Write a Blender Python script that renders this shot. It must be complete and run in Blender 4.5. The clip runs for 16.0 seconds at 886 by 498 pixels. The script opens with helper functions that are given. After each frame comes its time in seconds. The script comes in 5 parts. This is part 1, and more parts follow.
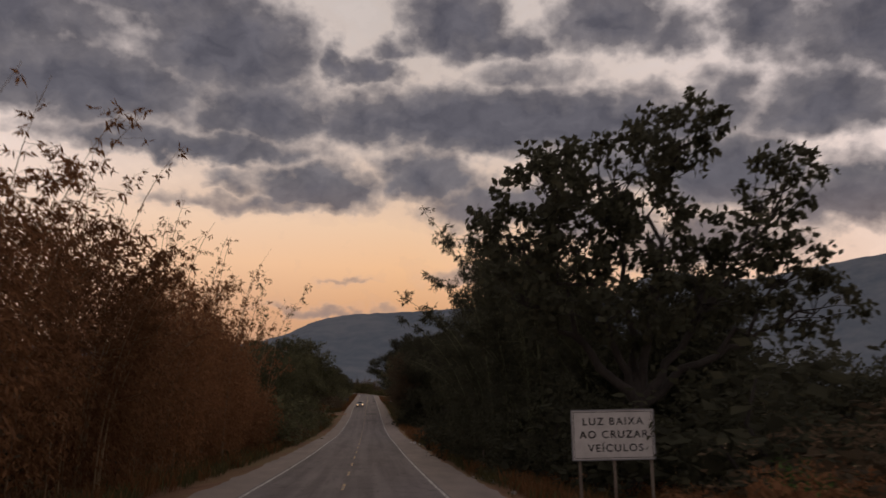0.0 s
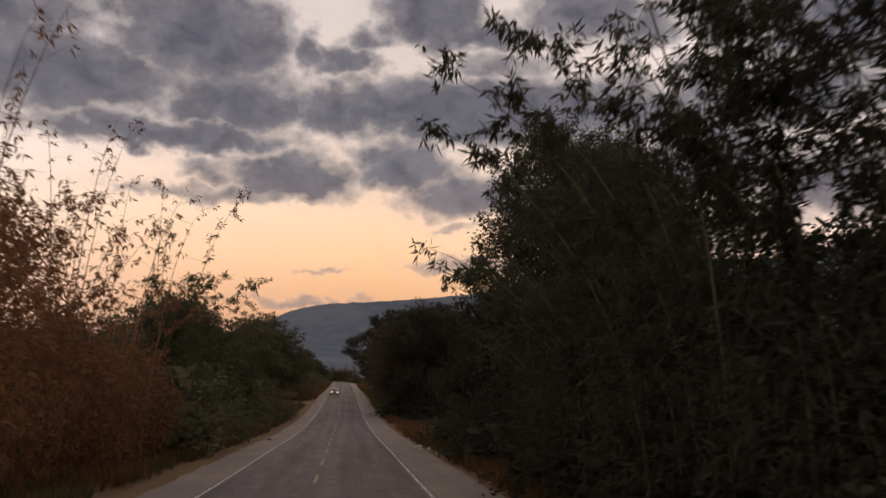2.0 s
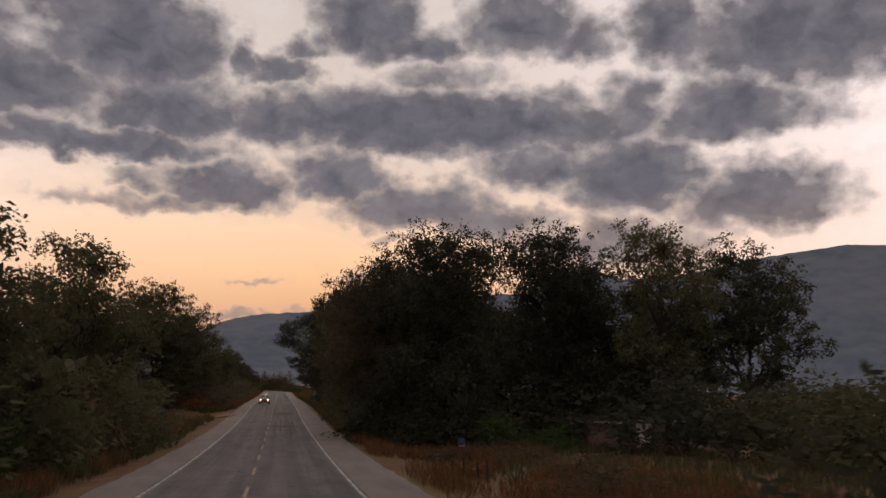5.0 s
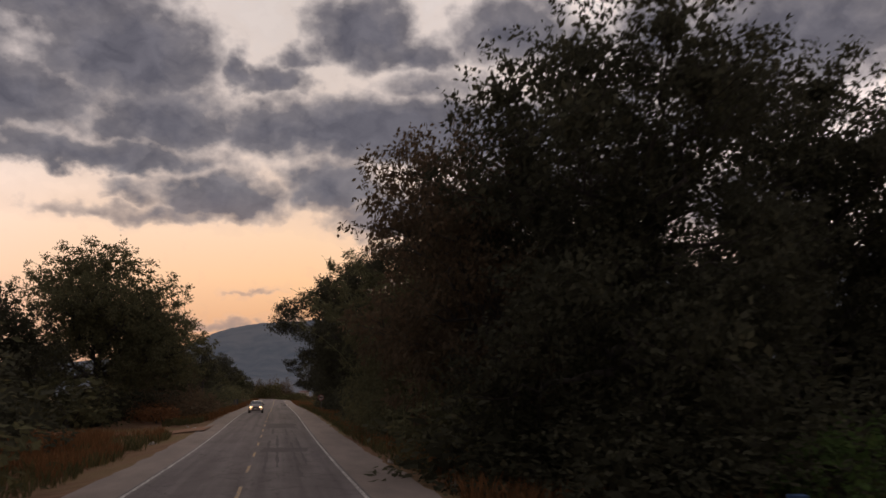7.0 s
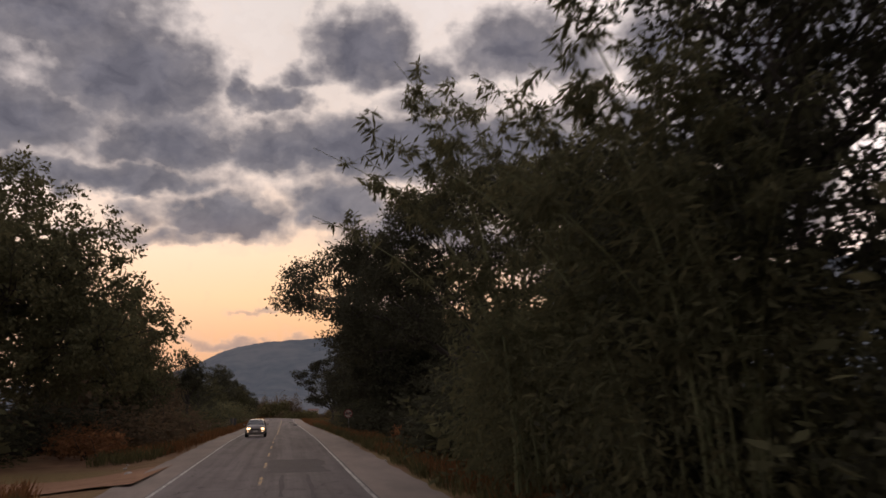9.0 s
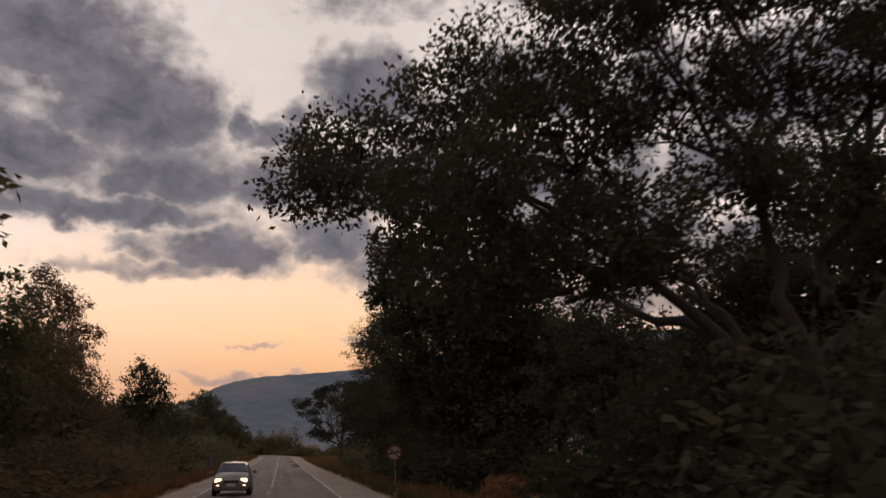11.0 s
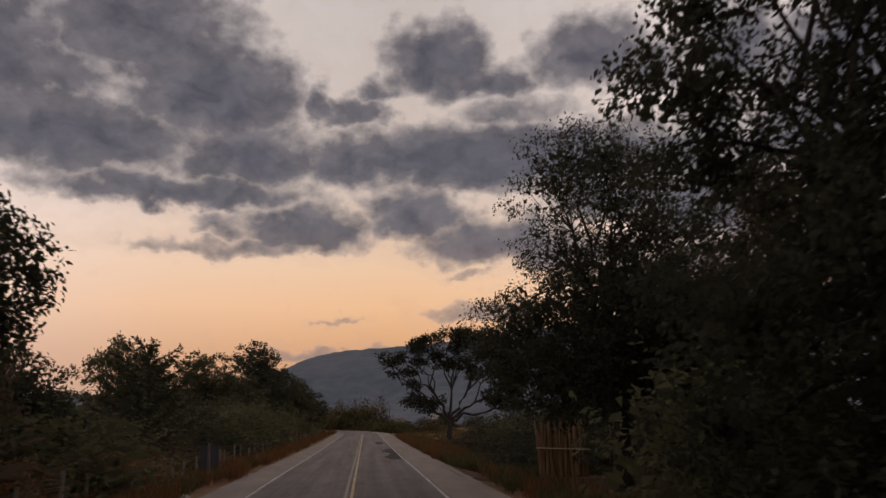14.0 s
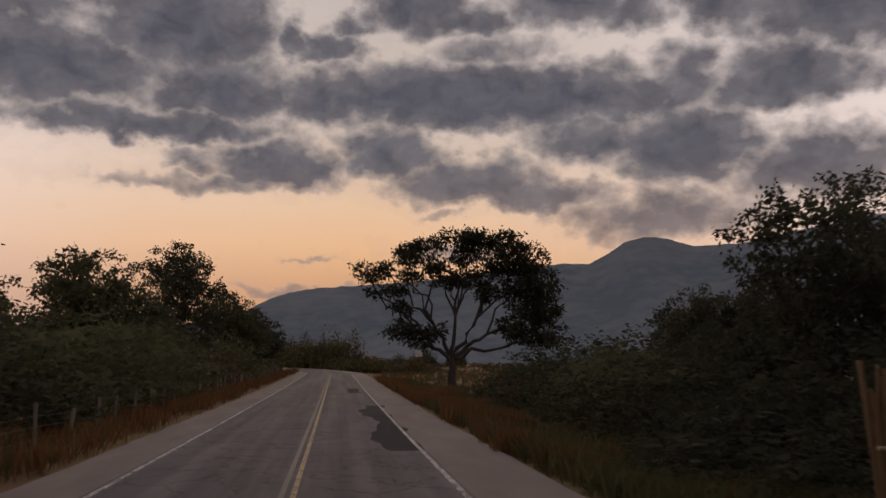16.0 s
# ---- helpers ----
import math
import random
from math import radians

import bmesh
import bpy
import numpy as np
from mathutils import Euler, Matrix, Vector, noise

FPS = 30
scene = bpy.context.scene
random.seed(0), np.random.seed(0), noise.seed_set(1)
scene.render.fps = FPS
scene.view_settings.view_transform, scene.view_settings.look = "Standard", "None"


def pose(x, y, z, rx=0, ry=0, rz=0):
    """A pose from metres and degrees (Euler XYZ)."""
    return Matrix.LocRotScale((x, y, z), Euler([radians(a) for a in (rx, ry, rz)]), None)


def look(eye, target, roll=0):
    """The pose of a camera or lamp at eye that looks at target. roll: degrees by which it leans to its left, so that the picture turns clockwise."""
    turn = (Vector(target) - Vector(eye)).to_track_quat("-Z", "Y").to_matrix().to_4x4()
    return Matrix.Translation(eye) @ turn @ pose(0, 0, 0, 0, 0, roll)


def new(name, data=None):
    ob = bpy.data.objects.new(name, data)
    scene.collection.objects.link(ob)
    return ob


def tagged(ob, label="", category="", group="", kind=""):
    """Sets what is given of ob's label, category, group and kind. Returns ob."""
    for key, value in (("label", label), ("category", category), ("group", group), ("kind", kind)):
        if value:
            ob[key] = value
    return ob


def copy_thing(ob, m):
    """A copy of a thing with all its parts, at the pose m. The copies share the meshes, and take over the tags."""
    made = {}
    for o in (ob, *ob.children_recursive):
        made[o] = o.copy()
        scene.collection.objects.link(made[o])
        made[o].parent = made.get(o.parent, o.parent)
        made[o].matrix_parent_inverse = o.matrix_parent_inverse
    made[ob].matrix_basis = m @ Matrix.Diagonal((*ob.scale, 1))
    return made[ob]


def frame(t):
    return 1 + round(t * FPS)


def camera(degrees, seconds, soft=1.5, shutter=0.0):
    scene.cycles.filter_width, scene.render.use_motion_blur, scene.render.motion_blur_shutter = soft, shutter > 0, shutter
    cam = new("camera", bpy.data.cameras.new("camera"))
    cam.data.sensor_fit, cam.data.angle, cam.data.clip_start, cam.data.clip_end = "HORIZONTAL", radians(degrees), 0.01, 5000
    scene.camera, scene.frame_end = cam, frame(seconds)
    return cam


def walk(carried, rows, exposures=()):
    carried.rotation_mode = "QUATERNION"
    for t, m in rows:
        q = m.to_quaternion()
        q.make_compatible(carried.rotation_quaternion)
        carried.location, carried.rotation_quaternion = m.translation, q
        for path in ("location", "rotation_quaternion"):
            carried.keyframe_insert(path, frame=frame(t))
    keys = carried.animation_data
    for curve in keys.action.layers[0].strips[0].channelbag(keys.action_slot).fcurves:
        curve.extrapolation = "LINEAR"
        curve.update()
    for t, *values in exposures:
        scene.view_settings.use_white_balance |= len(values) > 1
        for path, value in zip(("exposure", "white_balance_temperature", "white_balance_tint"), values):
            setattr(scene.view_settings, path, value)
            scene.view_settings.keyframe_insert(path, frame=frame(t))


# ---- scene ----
cam = camera(54.0, 16.0, soft=1.6, shutter=0.25)
SPEED = 17.0


# height of the road every 20 m of its length: down a long slope, through a dip, then a slow climb
CREST = [3.20, 2.56, 1.85, 1.25, 0.78, 0.29, -0.00, -0.04, 0.08, 0.35, 0.73, 1.08, 1.27, 1.44, 1.68, 1.88, 2.13, 2.40, 2.70, 2.99, 3.29, 3.58, 3.87]


def lift(y):
    """Height of the road along its length, smooth between the levels above."""
    k = min(max(y / 20.0, 0.0), len(CREST) - 1.001)
    i, s = int(k), k - int(k)
    a, b, c, d = (CREST[min(max(i + j, 0), len(CREST) - 1)] for j in (-1, 0, 1, 2))
    mid = b + 0.5 * s * (c - a + s * (2 * a - 5 * b + 4 * c - d + s * (3 * (b - c) + d - a)))
    return mid - 0.034 * min(0.0, y) + 0.012 * min(max(0.0, y - 440.0), 250.0)




# seconds, heading, pitch, lean in degrees
TURNS = [
    (0.0, -4.74, 9.37, -1.34),
    (0.5, -3.27, 8.86, -1.47),
    (1.0, -3.71, 8.91, -1.20),
    (1.5, -5.33, 8.87, -0.85),
    (2.0, -6.27, 8.75, -1.11),
    (2.5, -8.07, 8.85, -0.66),
    (3.0, -9.57, 8.97, -0.62),
    (3.5, -10.21, 9.18, -0.91),
    (4.0, -10.35, 9.31, -0.96),
    (6.5, -10.65, 9.92, -0.13),
    (7.0, -10.63, 10.05, 0.17),
    (7.5, -10.35, 10.26, 1.13),
    (8.0, -10.25, 10.39, 1.31),
    (10.5, -10.08, 12.96, 0.56),
    (11.0, -10.25, 13.48, 0.66),
    (11.5, -9.98, 13.73, 0.37),
    (12.0, -8.71, 12.87, 1.45),
    (12.5, -5.82, 12.74, 1.63),
    (13.0, -4.69, 11.58, 1.35),
    (13.5, -4.86, 11.87, 0.94),
    (14.0, -5.00, 11.83, 0.70),
    (14.5, -5.92, 11.67, 0.42),
    (15.0, -6.25, 10.46, -0.06),
    (15.5, -6.91, 7.80, -0.51),
    (16.0, -6.94, 7.89, -0.14),
]
EYE_H = 2.3


def eye_x(t):
    """The car's place across the road: a slight drift within its lane."""
    return float(np.interp(t, *zip((0, 0.80), (2.5, 0.89), (4, 0.83), (7, 0.94), (11, 0.57), (13.5, 0.45), (16, 0.77))))


walk(cam, [(t, pose(eye_x(t), SPEED * t, EYE_H + lift(SPEED * t), 90 + p, r, h)) for t, h, p, r in TURNS],
     exposures=[(0.0, -0.1), (0.6, 0.0), (0.9, 0.2), (1.5, 0.22), (2.5, 0.25), (3.0, 0.42), (3.5, 0.45), (4.0, 0.3), (6.5, 0.1), (7.0, 0.15), (7.5, 0.35), (8.0, 0.52),
                (10.5, 0.1), (11.0, 0.25), (11.5, 0.48), (12.0, 0.26), (12.5, -0.25), (13.0, -0.15), (14.5, -0.1), (15.0, -0.05), (15.5, 0.05), (16.0, -0.2)])

# ---------------------------------------------------------------- world and light
SUN_EL, SUN_AZ = -3.0, 2.0
# clouds: bearing, elevation, half width, half height in degrees, weight
CLOUDS_HIGH = [(-19.0, 17.9, 6.8, 2.3, 1.05), (-10.4, 21.1, 5.0, 2.8, 1.1), (-15.4, 24.6, 6.6, 3.2, 0.95), (-21.0, 21.4, 5.0, 1.6, 0.8), (-25.0, 22.0, 5.0, 4.0, 1.0), (5.0, 23.7, 3.0, 2.2, 1.1),
               (8.6, 22.5, 3.2, 1.0, 0.9), (0.9, 22.0, 1.6, 0.8, 0.8), (-3.3, 20.9, 1.0, 1.0, 0.9), (-0.8, 20.6, 2.2, 0.8, 0.9),
               (34.3, 21.7, 7.6, 3.0, 1), (15.6, 23.7, 3.7, 2.0, 0.95), (19.8, 22.8, 2.4, 1.5, 0.8), (25.5, 23.1, 2.8, 2.6, 0.9),
               (10.5, 20.6, 4.8, 0.9, 0.6), (9.7, 20.6, 2.4, 0.9, 0.7)]
CLOUDS_MID = [(-7.7, 17.3, 4.3, 1.9, 1), (-12.5, 15.0, 8.5, 1.0, 0.9), (9.3, 17.4, 12.9, 1.8, 1.15), (-1.0, 17.4, 3.9, 1.8, 0.9),
              (29.9, 17.4, 5.9, 1.5, 0.8), (23.0, 13.9, 3.8, 2.2, 1.1), (29.0, 17.6, 3.9, 1.9, 1), (23.2, 18.2, 2.2, 2.0, 0.8),
              (30.7, 12.1, 4.6, 2.0, 0.95), (16.9, 14.7, 4.2, 1.7, 0.8), (3.2, 13.9, 3.1, 1.6, 0.9), (-4.2, 12.8, 4.2, 1.4, 0.9),
              (-9.6, 13.1, 1.9, 0.8, 0.7)]
CLOUDS_LOW = [(-8.0, 11.6, 8.0, 0.7, 0.62), (-5.0, 15.6, 17.0, 3.0, 0.33), (17.0, 15.0, 13.0, 3.4, 0.33), (-14.0, 20.5, 9.0, 3.2, 0.33), (8.6, 12.0, 4.9, 1.5, 0.9), (13.5, 11.2, 4.6, 1.1, 0.8), (21.5, 9.6, 6.4, 1.7, 0.75),
              (-2.0, 7.1, 1.7, 0.2, 0.5), (7.0, 10.0, 1.7, 0.3, 0.5), (7.8, 7.6, 4.1, 0.6, 0.6), (-1.5, 7.0, 1.3, 0.2, 0.5),
              (-2.8, 5.1, 4.1, 0.4, 0.6)]


def node(tree, kind, **props):
    n = tree.nodes.new(kind)
    for k, v in props.items():
        if k == "operation":
            n.operation = v
        elif k == "blend":
            n.blend_type = v
        elif k == "data":
            n.data_type = v
    return n


def maths(tree, op, a, b=None, c=None, clamp=False):
    n = tree.nodes.new("ShaderNodeMath")
    n.operation, n.use_clamp = op, clamp
    for i, v in enumerate((a, b, c)):
        if v is None:
            continue
        if isinstance(v, (int, float)):
            n.inputs[i].default_value = v
        else:
            tree.links.new(v, n.inputs[i])
    return n.outputs[0]


def ramp(tree, value, stops, smooth=False):
    n = tree.nodes.new("ShaderNodeValToRGB")
    r = n.color_ramp
    r.interpolation = "EASE" if smooth else "LINEAR"
    while len(r.elements) < len(stops):
        r.elements.new(0.5)
    for e, (p, c) in zip(r.elements, stops):
        e.position = p
        e.color = (*c, 1) if len(c) == 3 else c
    tree.links.new(value, n.inputs[0])
    return n.outputs[0]


def mixed(tree, fac, a, b, blend="MIX"):
    n = tree.nodes.new("ShaderNodeMix")
    n.data_type, n.blend_type = "RGBA", blend
    for sock, v in ((n.inputs[0], fac), (n.inputs[6], a), (n.inputs[7], b)):
        if isinstance(v, (int, float)):
            sock.default_value = v
        elif isinstance(v, tuple):
            sock.default_value = (*v, 1)
        else:
            tree.links.new(v, sock)
    return n.outputs[2]


def noise_tex(tree, vec, scale, detail=4.0, rough=0.55, lac=2.0):
    n = tree.nodes.new("ShaderNodeTexNoise")
    n.inputs["Scale"].default_value, n.inputs["Detail"].default_value = scale, detail
    n.inputs["Roughness"].default_value, n.inputs["Lacunarity"].default_value = rough, lac
    if vec is not None:
        tree.links.new(vec, n.inputs["Vector"])
    return n


def vmath(tree, op, a, b=None, c=None):
    n = tree.nodes.new("ShaderNodeVectorMath")
    n.operation = op
    for i, v in enumerate((a, b, c)):
        if v is None:
            continue
        if isinstance(v, tuple):
            n.inputs[i].default_value = v
        else:
            tree.links.new(v, n.inputs[i])
    return n


def build_world():
    w = bpy.data.worlds.new("dusk_sky")
    w.use_nodes = True
    scene.world = w
    t = w.node_tree
    t.nodes.clear()
    co = t.nodes.new("ShaderNodeTexCoord").outputs["Generated"]
    sep = t.nodes.new("ShaderNodeSeparateXYZ")
    t.links.new(co, sep.inputs[0])
    az = maths(t, "MULTIPLY", maths(t, "ARCTAN2", sep.outputs[0], sep.outputs[1]), 57.2958)
    el = maths(t, "MULTIPLY", maths(t, "ARCSINE", sep.outputs[2]), 57.2958)
    comb = t.nodes.new("ShaderNodeCombineXYZ")
    t.links.new(az, comb.inputs[0])
    t.links.new(el, comb.inputs[1])
    flat = comb.outputs[0]
    # billows push the cloud edges about
    warp = noise_tex(t, vmath(t, "MULTIPLY", flat, (0.46, 0.62, 1)).outputs[0], 1.0, 5.0, 0.5)
    push = vmath(t, "MULTIPLY", vmath(t, "SUBTRACT", warp.outputs["Color"], (0.5, 0.5, 0.5)).outputs[0], (3.8, 2.6, 0)).outputs[0]
    place = vmath(t, "ADD", flat, push).outputs[0]
    total = None
    for a, e, ra, re, wt in CLOUDS_HIGH + CLOUDS_MID + CLOUDS_LOW:
        sa, se = 0.76 / ra, 0.66 / re
        q = vmath(t, "MULTIPLY_ADD", place, (sa, se, 0.0), (-a * sa, -e * se, 0.0)).outputs[0]
        # flat undersides: the fall-off is steeper below the middle
        q = vmath(t, "MAXIMUM", q, vmath(t, "MULTIPLY", q, (-1.0, -1.45, 0.0)).outputs[0]).outputs[0]
        d = vmath(t, "DOT_PRODUCT", q, q).outputs["Value"]
        g = maths(t, "POWER", 0.4, d)
        g = maths(t, "MULTIPLY", g, wt)
        total = g if total is None else maths(t, "SMOOTH_MAX", total, g, 0.12)
    # the rest of the sky carries the same broken cloud
    wide = noise_tex(t, vmath(t, "MULTIPLY", co, (1, 1, 2.6)).outputs[0], 3.2, 5.0, 0.55)
    out_az = ramp(t, maths(t, "MULTIPLY", maths(t, "ABSOLUTE", maths(t, "SUBTRACT", az, 8.0)), 1 / 60.0), [(0.52, (0, 0, 0)), (0.68, (1, 1, 1))])
    out_el = ramp(t, maths(t, "MULTIPLY", el, 1 / 60.0), [(0.43, (0, 0, 0)), (0.52, (1, 1, 1))])
    outside = maths(t, "MAXIMUM", out_az, out_el)
    rest = maths(t, "MULTIPLY", maths(t, "MULTIPLY_ADD", wide.outputs[0], 4.0, -1.35, clamp=True), outside)
    total = maths(t, "MAXIMUM", total, rest)
    fine = noise_tex(t, vmath(t, "MULTIPLY", flat, (0.85, 1.05, 1)).outputs[0], 1.0, 5.0, 0.5)
    dens = maths(t, "ADD", total, maths(t, "MULTIPLY", maths(t, "SUBTRACT", fine.outputs[0], 0.5), 0.44))
    cover = ramp(t, dens, [(0.14, (0, 0, 0)), (0.32, (0.3, 0.3, 0.3)), (0.48, (0.7, 0.7, 0.7)), (0.68, (1, 1, 1))])
    # clear sky behind: amber low in the west, grey rose above
    upw = maths(t, "MULTIPLY", el, 1 / 40.0)
    clear = ramp(t, upw, [(0.0, (0.50, 0.27, 0.17)), (0.12, (0.72, 0.37, 0.19)), (0.2, (0.92, 0.54, 0.30)), (0.27, (0.90, 0.605, 0.40)),
                          (0.38, (0.74, 0.58, 0.485)), (0.55, (0.64, 0.545, 0.50)), (0.72, (0.60, 0.53, 0.50)), (1.0, (0.95, 0.9, 0.93))])
    away = ramp(t, upw, [(0.0, (0.62, 0.54, 0.54)), (0.3, (1.07, 0.92, 0.92)), (1.0, (1.54, 1.34, 1.38))])
    side = ramp(t, maths(t, "MULTIPLY", maths(t, "ABSOLUTE", maths(t, "SUBTRACT", az, 2.0)), 1 / 180.0),
                [(0.0, (0, 0, 0)), (0.08, (0.12, 0.12, 0.12)), (0.2, (0.6, 0.6, 0.6)), (0.5, (1, 1, 1))])
    clear = mixed(t, side, clear, away)
    body = ramp(t, dens, [(0.34, (0.35, 0.305, 0.30)), (0.56, (0.195, 0.176, 0.186)), (0.95, (0.112, 0.106, 0.127))])
    lumps = noise_tex(t, vmath(t, "MULTIPLY", place, (0.42, 0.6, 1)).outputs[0], 1.0, 5.0, 0.5)
    body = mixed(t, 1.0, body, ramp(t, lumps.outputs[0], [(0.32, (0.76, 0.76, 0.79)), (0.68, (1.3, 1.28, 1.25))]), "MULTIPLY")
    clear = mixed(t, 1.0, clear, ramp(t, dens, [(0.17, (1, 1, 1)), (0.3, (1.13, 1.11, 1.08)), (0.42, (1, 1, 1))]), "MULTIPLY")
    body = mixed(t, ramp(t, upw, [(0.1, (0.6, 0.6, 0.6)), (0.34, (0, 0, 0))]), body, (0.42, 0.27, 0.22))
    col = mixed(t, cover, clear, body)
    sky = t.nodes.new("ShaderNodeTexSky")
    sky.sky_type, sky.sun_disc = "NISHITA", False
    sky.sun_elevation, sky.sun_rotation = radians(SUN_EL), radians(SUN_AZ)
    # below the horizon only a dull ground tone
    below = ramp(t, maths(t, "MULTIPLY_ADD", el, 0.5, 0.5), [(0.3, (0.03, 0.026, 0.024)), (0.5, (1, 1, 1))])
    col = mixed(t, 1.0, col, below, "MULTIPLY")
    bg1, bg2 = t.nodes.new("ShaderNodeBackground"), t.nodes.new("ShaderNodeBackground")
    t.links.new(col, bg1.inputs[0])
    t.links.new(sky.outputs[0], bg2.inputs[0])
    bg1.inputs[1].default_value, bg2.inputs[1].default_value = 1.0, 0.05
    add = t.nodes.new("ShaderNodeAddShader")
    t.links.new(bg1.outputs[0], add.inputs[0])
    t.links.new(bg2.outputs[0], add.inputs[1])
    out = t.nodes.new("ShaderNodeOutputWorld")
    t.links.new(add.outputs[0], out.inputs[0])


build_world()
sun_data = bpy.data.lights.new("sun", "SUN")
sun_data.energy, sun_data.angle, sun_data.color = 0.25, radians(15), (1.0, 0.72, 0.45)
sun = new("sun", sun_data)
sun.matrix_world = look((0, 0, 0), (-math.sin(radians(SUN_AZ)), -math.cos(radians(SUN_AZ)), -math.tan(radians(9))))


# ---------------------------------------------------------------- materials
def surface(name, rough=0.8, metal=0.0, spec=0.5):
    m = bpy.data.materials.new(name)
    m.use_nodes = True
    b = m.node_tree.nodes["Principled BSDF"]
    b.inputs["Roughness"].default_value, b.inputs["Metallic"].default_value = rough, metal
    b.inputs["Specular IOR Level"].default_value = spec
    return m, m.node_tree, b


def bumped(t, b, height, strength=0.4, dist=0.02):
    n = t.nodes.new("ShaderNodeBump")
    n.inputs["Strength"].default_value, n.inputs["Distance"].default_value = strength, dist
    t.links.new(height, n.inputs["Height"])
    t.links.new(n.outputs[0], b.inputs["Normal"])


def leaf_mat(name, c1, c2, c3, through_light=0.3):
    """Leaf: colour differs from leaf to leaf and in patches over the plant; a little light comes through."""
    m, t, b = surface(name, 0.9, 0.0, 0.05)
    geo = t.nodes.new("ShaderNodeNewGeometry")
    info = t.nodes.new("ShaderNodeObjectInfo")
    col = ramp(t, geo.outputs["Random Per Island"], [(0.0, c1), (0.6, c2), (1.0, c3)])
    patch = noise_tex(t, geo.outputs["Position"], 0.35, 3.0)
    col = mixed(t, maths(t, "MULTIPLY_ADD", patch.outputs[0], 1.6, -0.45, clamp=True), mixed(t, 0.75, col, c1), col)
    hsv = t.nodes.new("ShaderNodeHueSaturation")
    t.links.new(col, hsv.inputs["Color"])
    t.links.new(maths(t, "MULTIPLY_ADD", info.outputs["Random"], 0.5, 0.75), hsv.inputs["Value"])
    t.links.new(hsv.outputs[0], b.inputs["Base Color"])
    tr = t.nodes.new("ShaderNodeBsdfTranslucent")
    t.links.new(hsv.outputs[0], tr.inputs[0])
    mx = t.nodes.new("ShaderNodeMixShader")
    mx.inputs[0].default_value = through_light
    t.links.new(b.outputs[0], mx.inputs[1])
    t.links.new(tr.outputs[0], mx.inputs[2])
    t.links.new(mx.outputs[0], t.nodes["Material Output"].inputs[0])
    return m


def grain_mat(name, c1, c2, scale=6.0, rough=0.85, stretch=(1, 1, 1), bump=0.4, metal=0.0, spec=0.5):
    """Two-scale mottled surface with fine relief, in metres."""
    m, t, b = surface(name, rough, metal, spec)
    co = t.nodes.new("ShaderNodeTexCoord").outputs["Object"]
    v = vmath(t, "MULTIPLY", co, stretch).outputs[0]
    fine, big = noise_tex(t, v, scale, 6.0, 0.65), noise_tex(t, v, scale * 0.13, 3.0)
    f = maths(t, "ADD", maths(t, "MULTIPLY", fine.outputs[0], 0.6), maths(t, "MULTIPLY", big.outputs[0], 0.4))
    t.links.new(ramp(t, f, [(0.35, c1), (0.65, c2)]), b.inputs["Base Color"])
    bumped(t, b, fine.outputs[0], bump)
    return m


def plain_mat(name, c, rough=0.5, metal=0.0, glow=0.0, tint=(1, 1, 1)):
    m, t, b = surface(name, rough, metal)
    co = t.nodes.new("ShaderNodeTexCoord").outputs["Object"]
    n = noise_tex(t, co, 9.0, 5.0)
    t.links.new(ramp(t, n.outputs[0], [(0.3, tuple(x * 0.82 for x in c)), (0.7, c)]), b.inputs["Base Color"])
    if glow:
        b.inputs["Emission Color"].default_value, b.inputs["Emission Strength"].default_value = (*tint, 1), glow
    return m


def asphalt_mat(name, c1, c2, worn=True, spec=0.35):
    m, t, b = surface(name, 0.88, 0.0, spec)
    geo = t.nodes.new("ShaderNodeNewGeometry").outputs["Position"]
    stone = noise_tex(t, geo, 90.0, 3.0, 0.7)
    blot = noise_tex(t, vmath(t, "MULTIPLY", geo, (1, 0.25, 1)).outputs[0], 0.9, 5.0, 0.6)
    f = maths(t, "ADD", maths(t, "MULTIPLY", stone.outputs[0], 0.35), maths(t, "MULTIPLY", blot.outputs[0], 0.65))
    col = ramp(t, f, [(0.32, c1), (0.68, c2)])
    crack = t.nodes.new("ShaderNodeTexVoronoi")
    crack.feature = "DISTANCE_TO_EDGE"
    crack.inputs["Scale"].default_value = 0.45
    wob = vmath(t, "ADD", geo, vmath(t, "SCALE", noise_tex(t, geo, 1.6, 4.0).outputs["Color"]).outputs[0])
    t.links.new(wob.outputs[0], crack.inputs["Vector"])
    line = ramp(t, crack.outputs[0], [(0.0, (0.45, 0.45, 0.45)), (0.018, (1, 1, 1))])
    if worn:
        col = mixed(t, 1.0, col, line, "MULTIPLY")
        lane = noise_tex(t, vmath(t, "MULTIPLY", geo, (1.5, 0.02, 1)).outputs[0], 1.0, 4.0, 0.6)
        col = mixed(t, 1.0, col, ramp(t, lane.outputs[0], [(0.36, (0.72, 0.71, 0.71)), (0.62, (1.15, 1.14, 1.13))]), "MULTIPLY")
    t.links.new(col, b.inputs["Base Color"])
    bumped(t, b, stone.outputs[0], 0.5, 0.01)
    return m


def line_mat(name, c):
    """Road paint, chipped down to the asphalt in places."""
    m, t, b = surface(name, 0.7)
    geo = t.nodes.new("ShaderNodeNewGeometry").outputs["Position"]
    n = noise_tex(t, vmath(t, "MULTIPLY", geo, (1, 0.35, 1)).outputs[0], 7.0, 6.0, 0.7)
    t.links.new(ramp(t, n.outputs[0], [(0.4, (0.12, 0.11, 0.105)), (0.6, c)]), b.inputs["Base Color"])
    return m


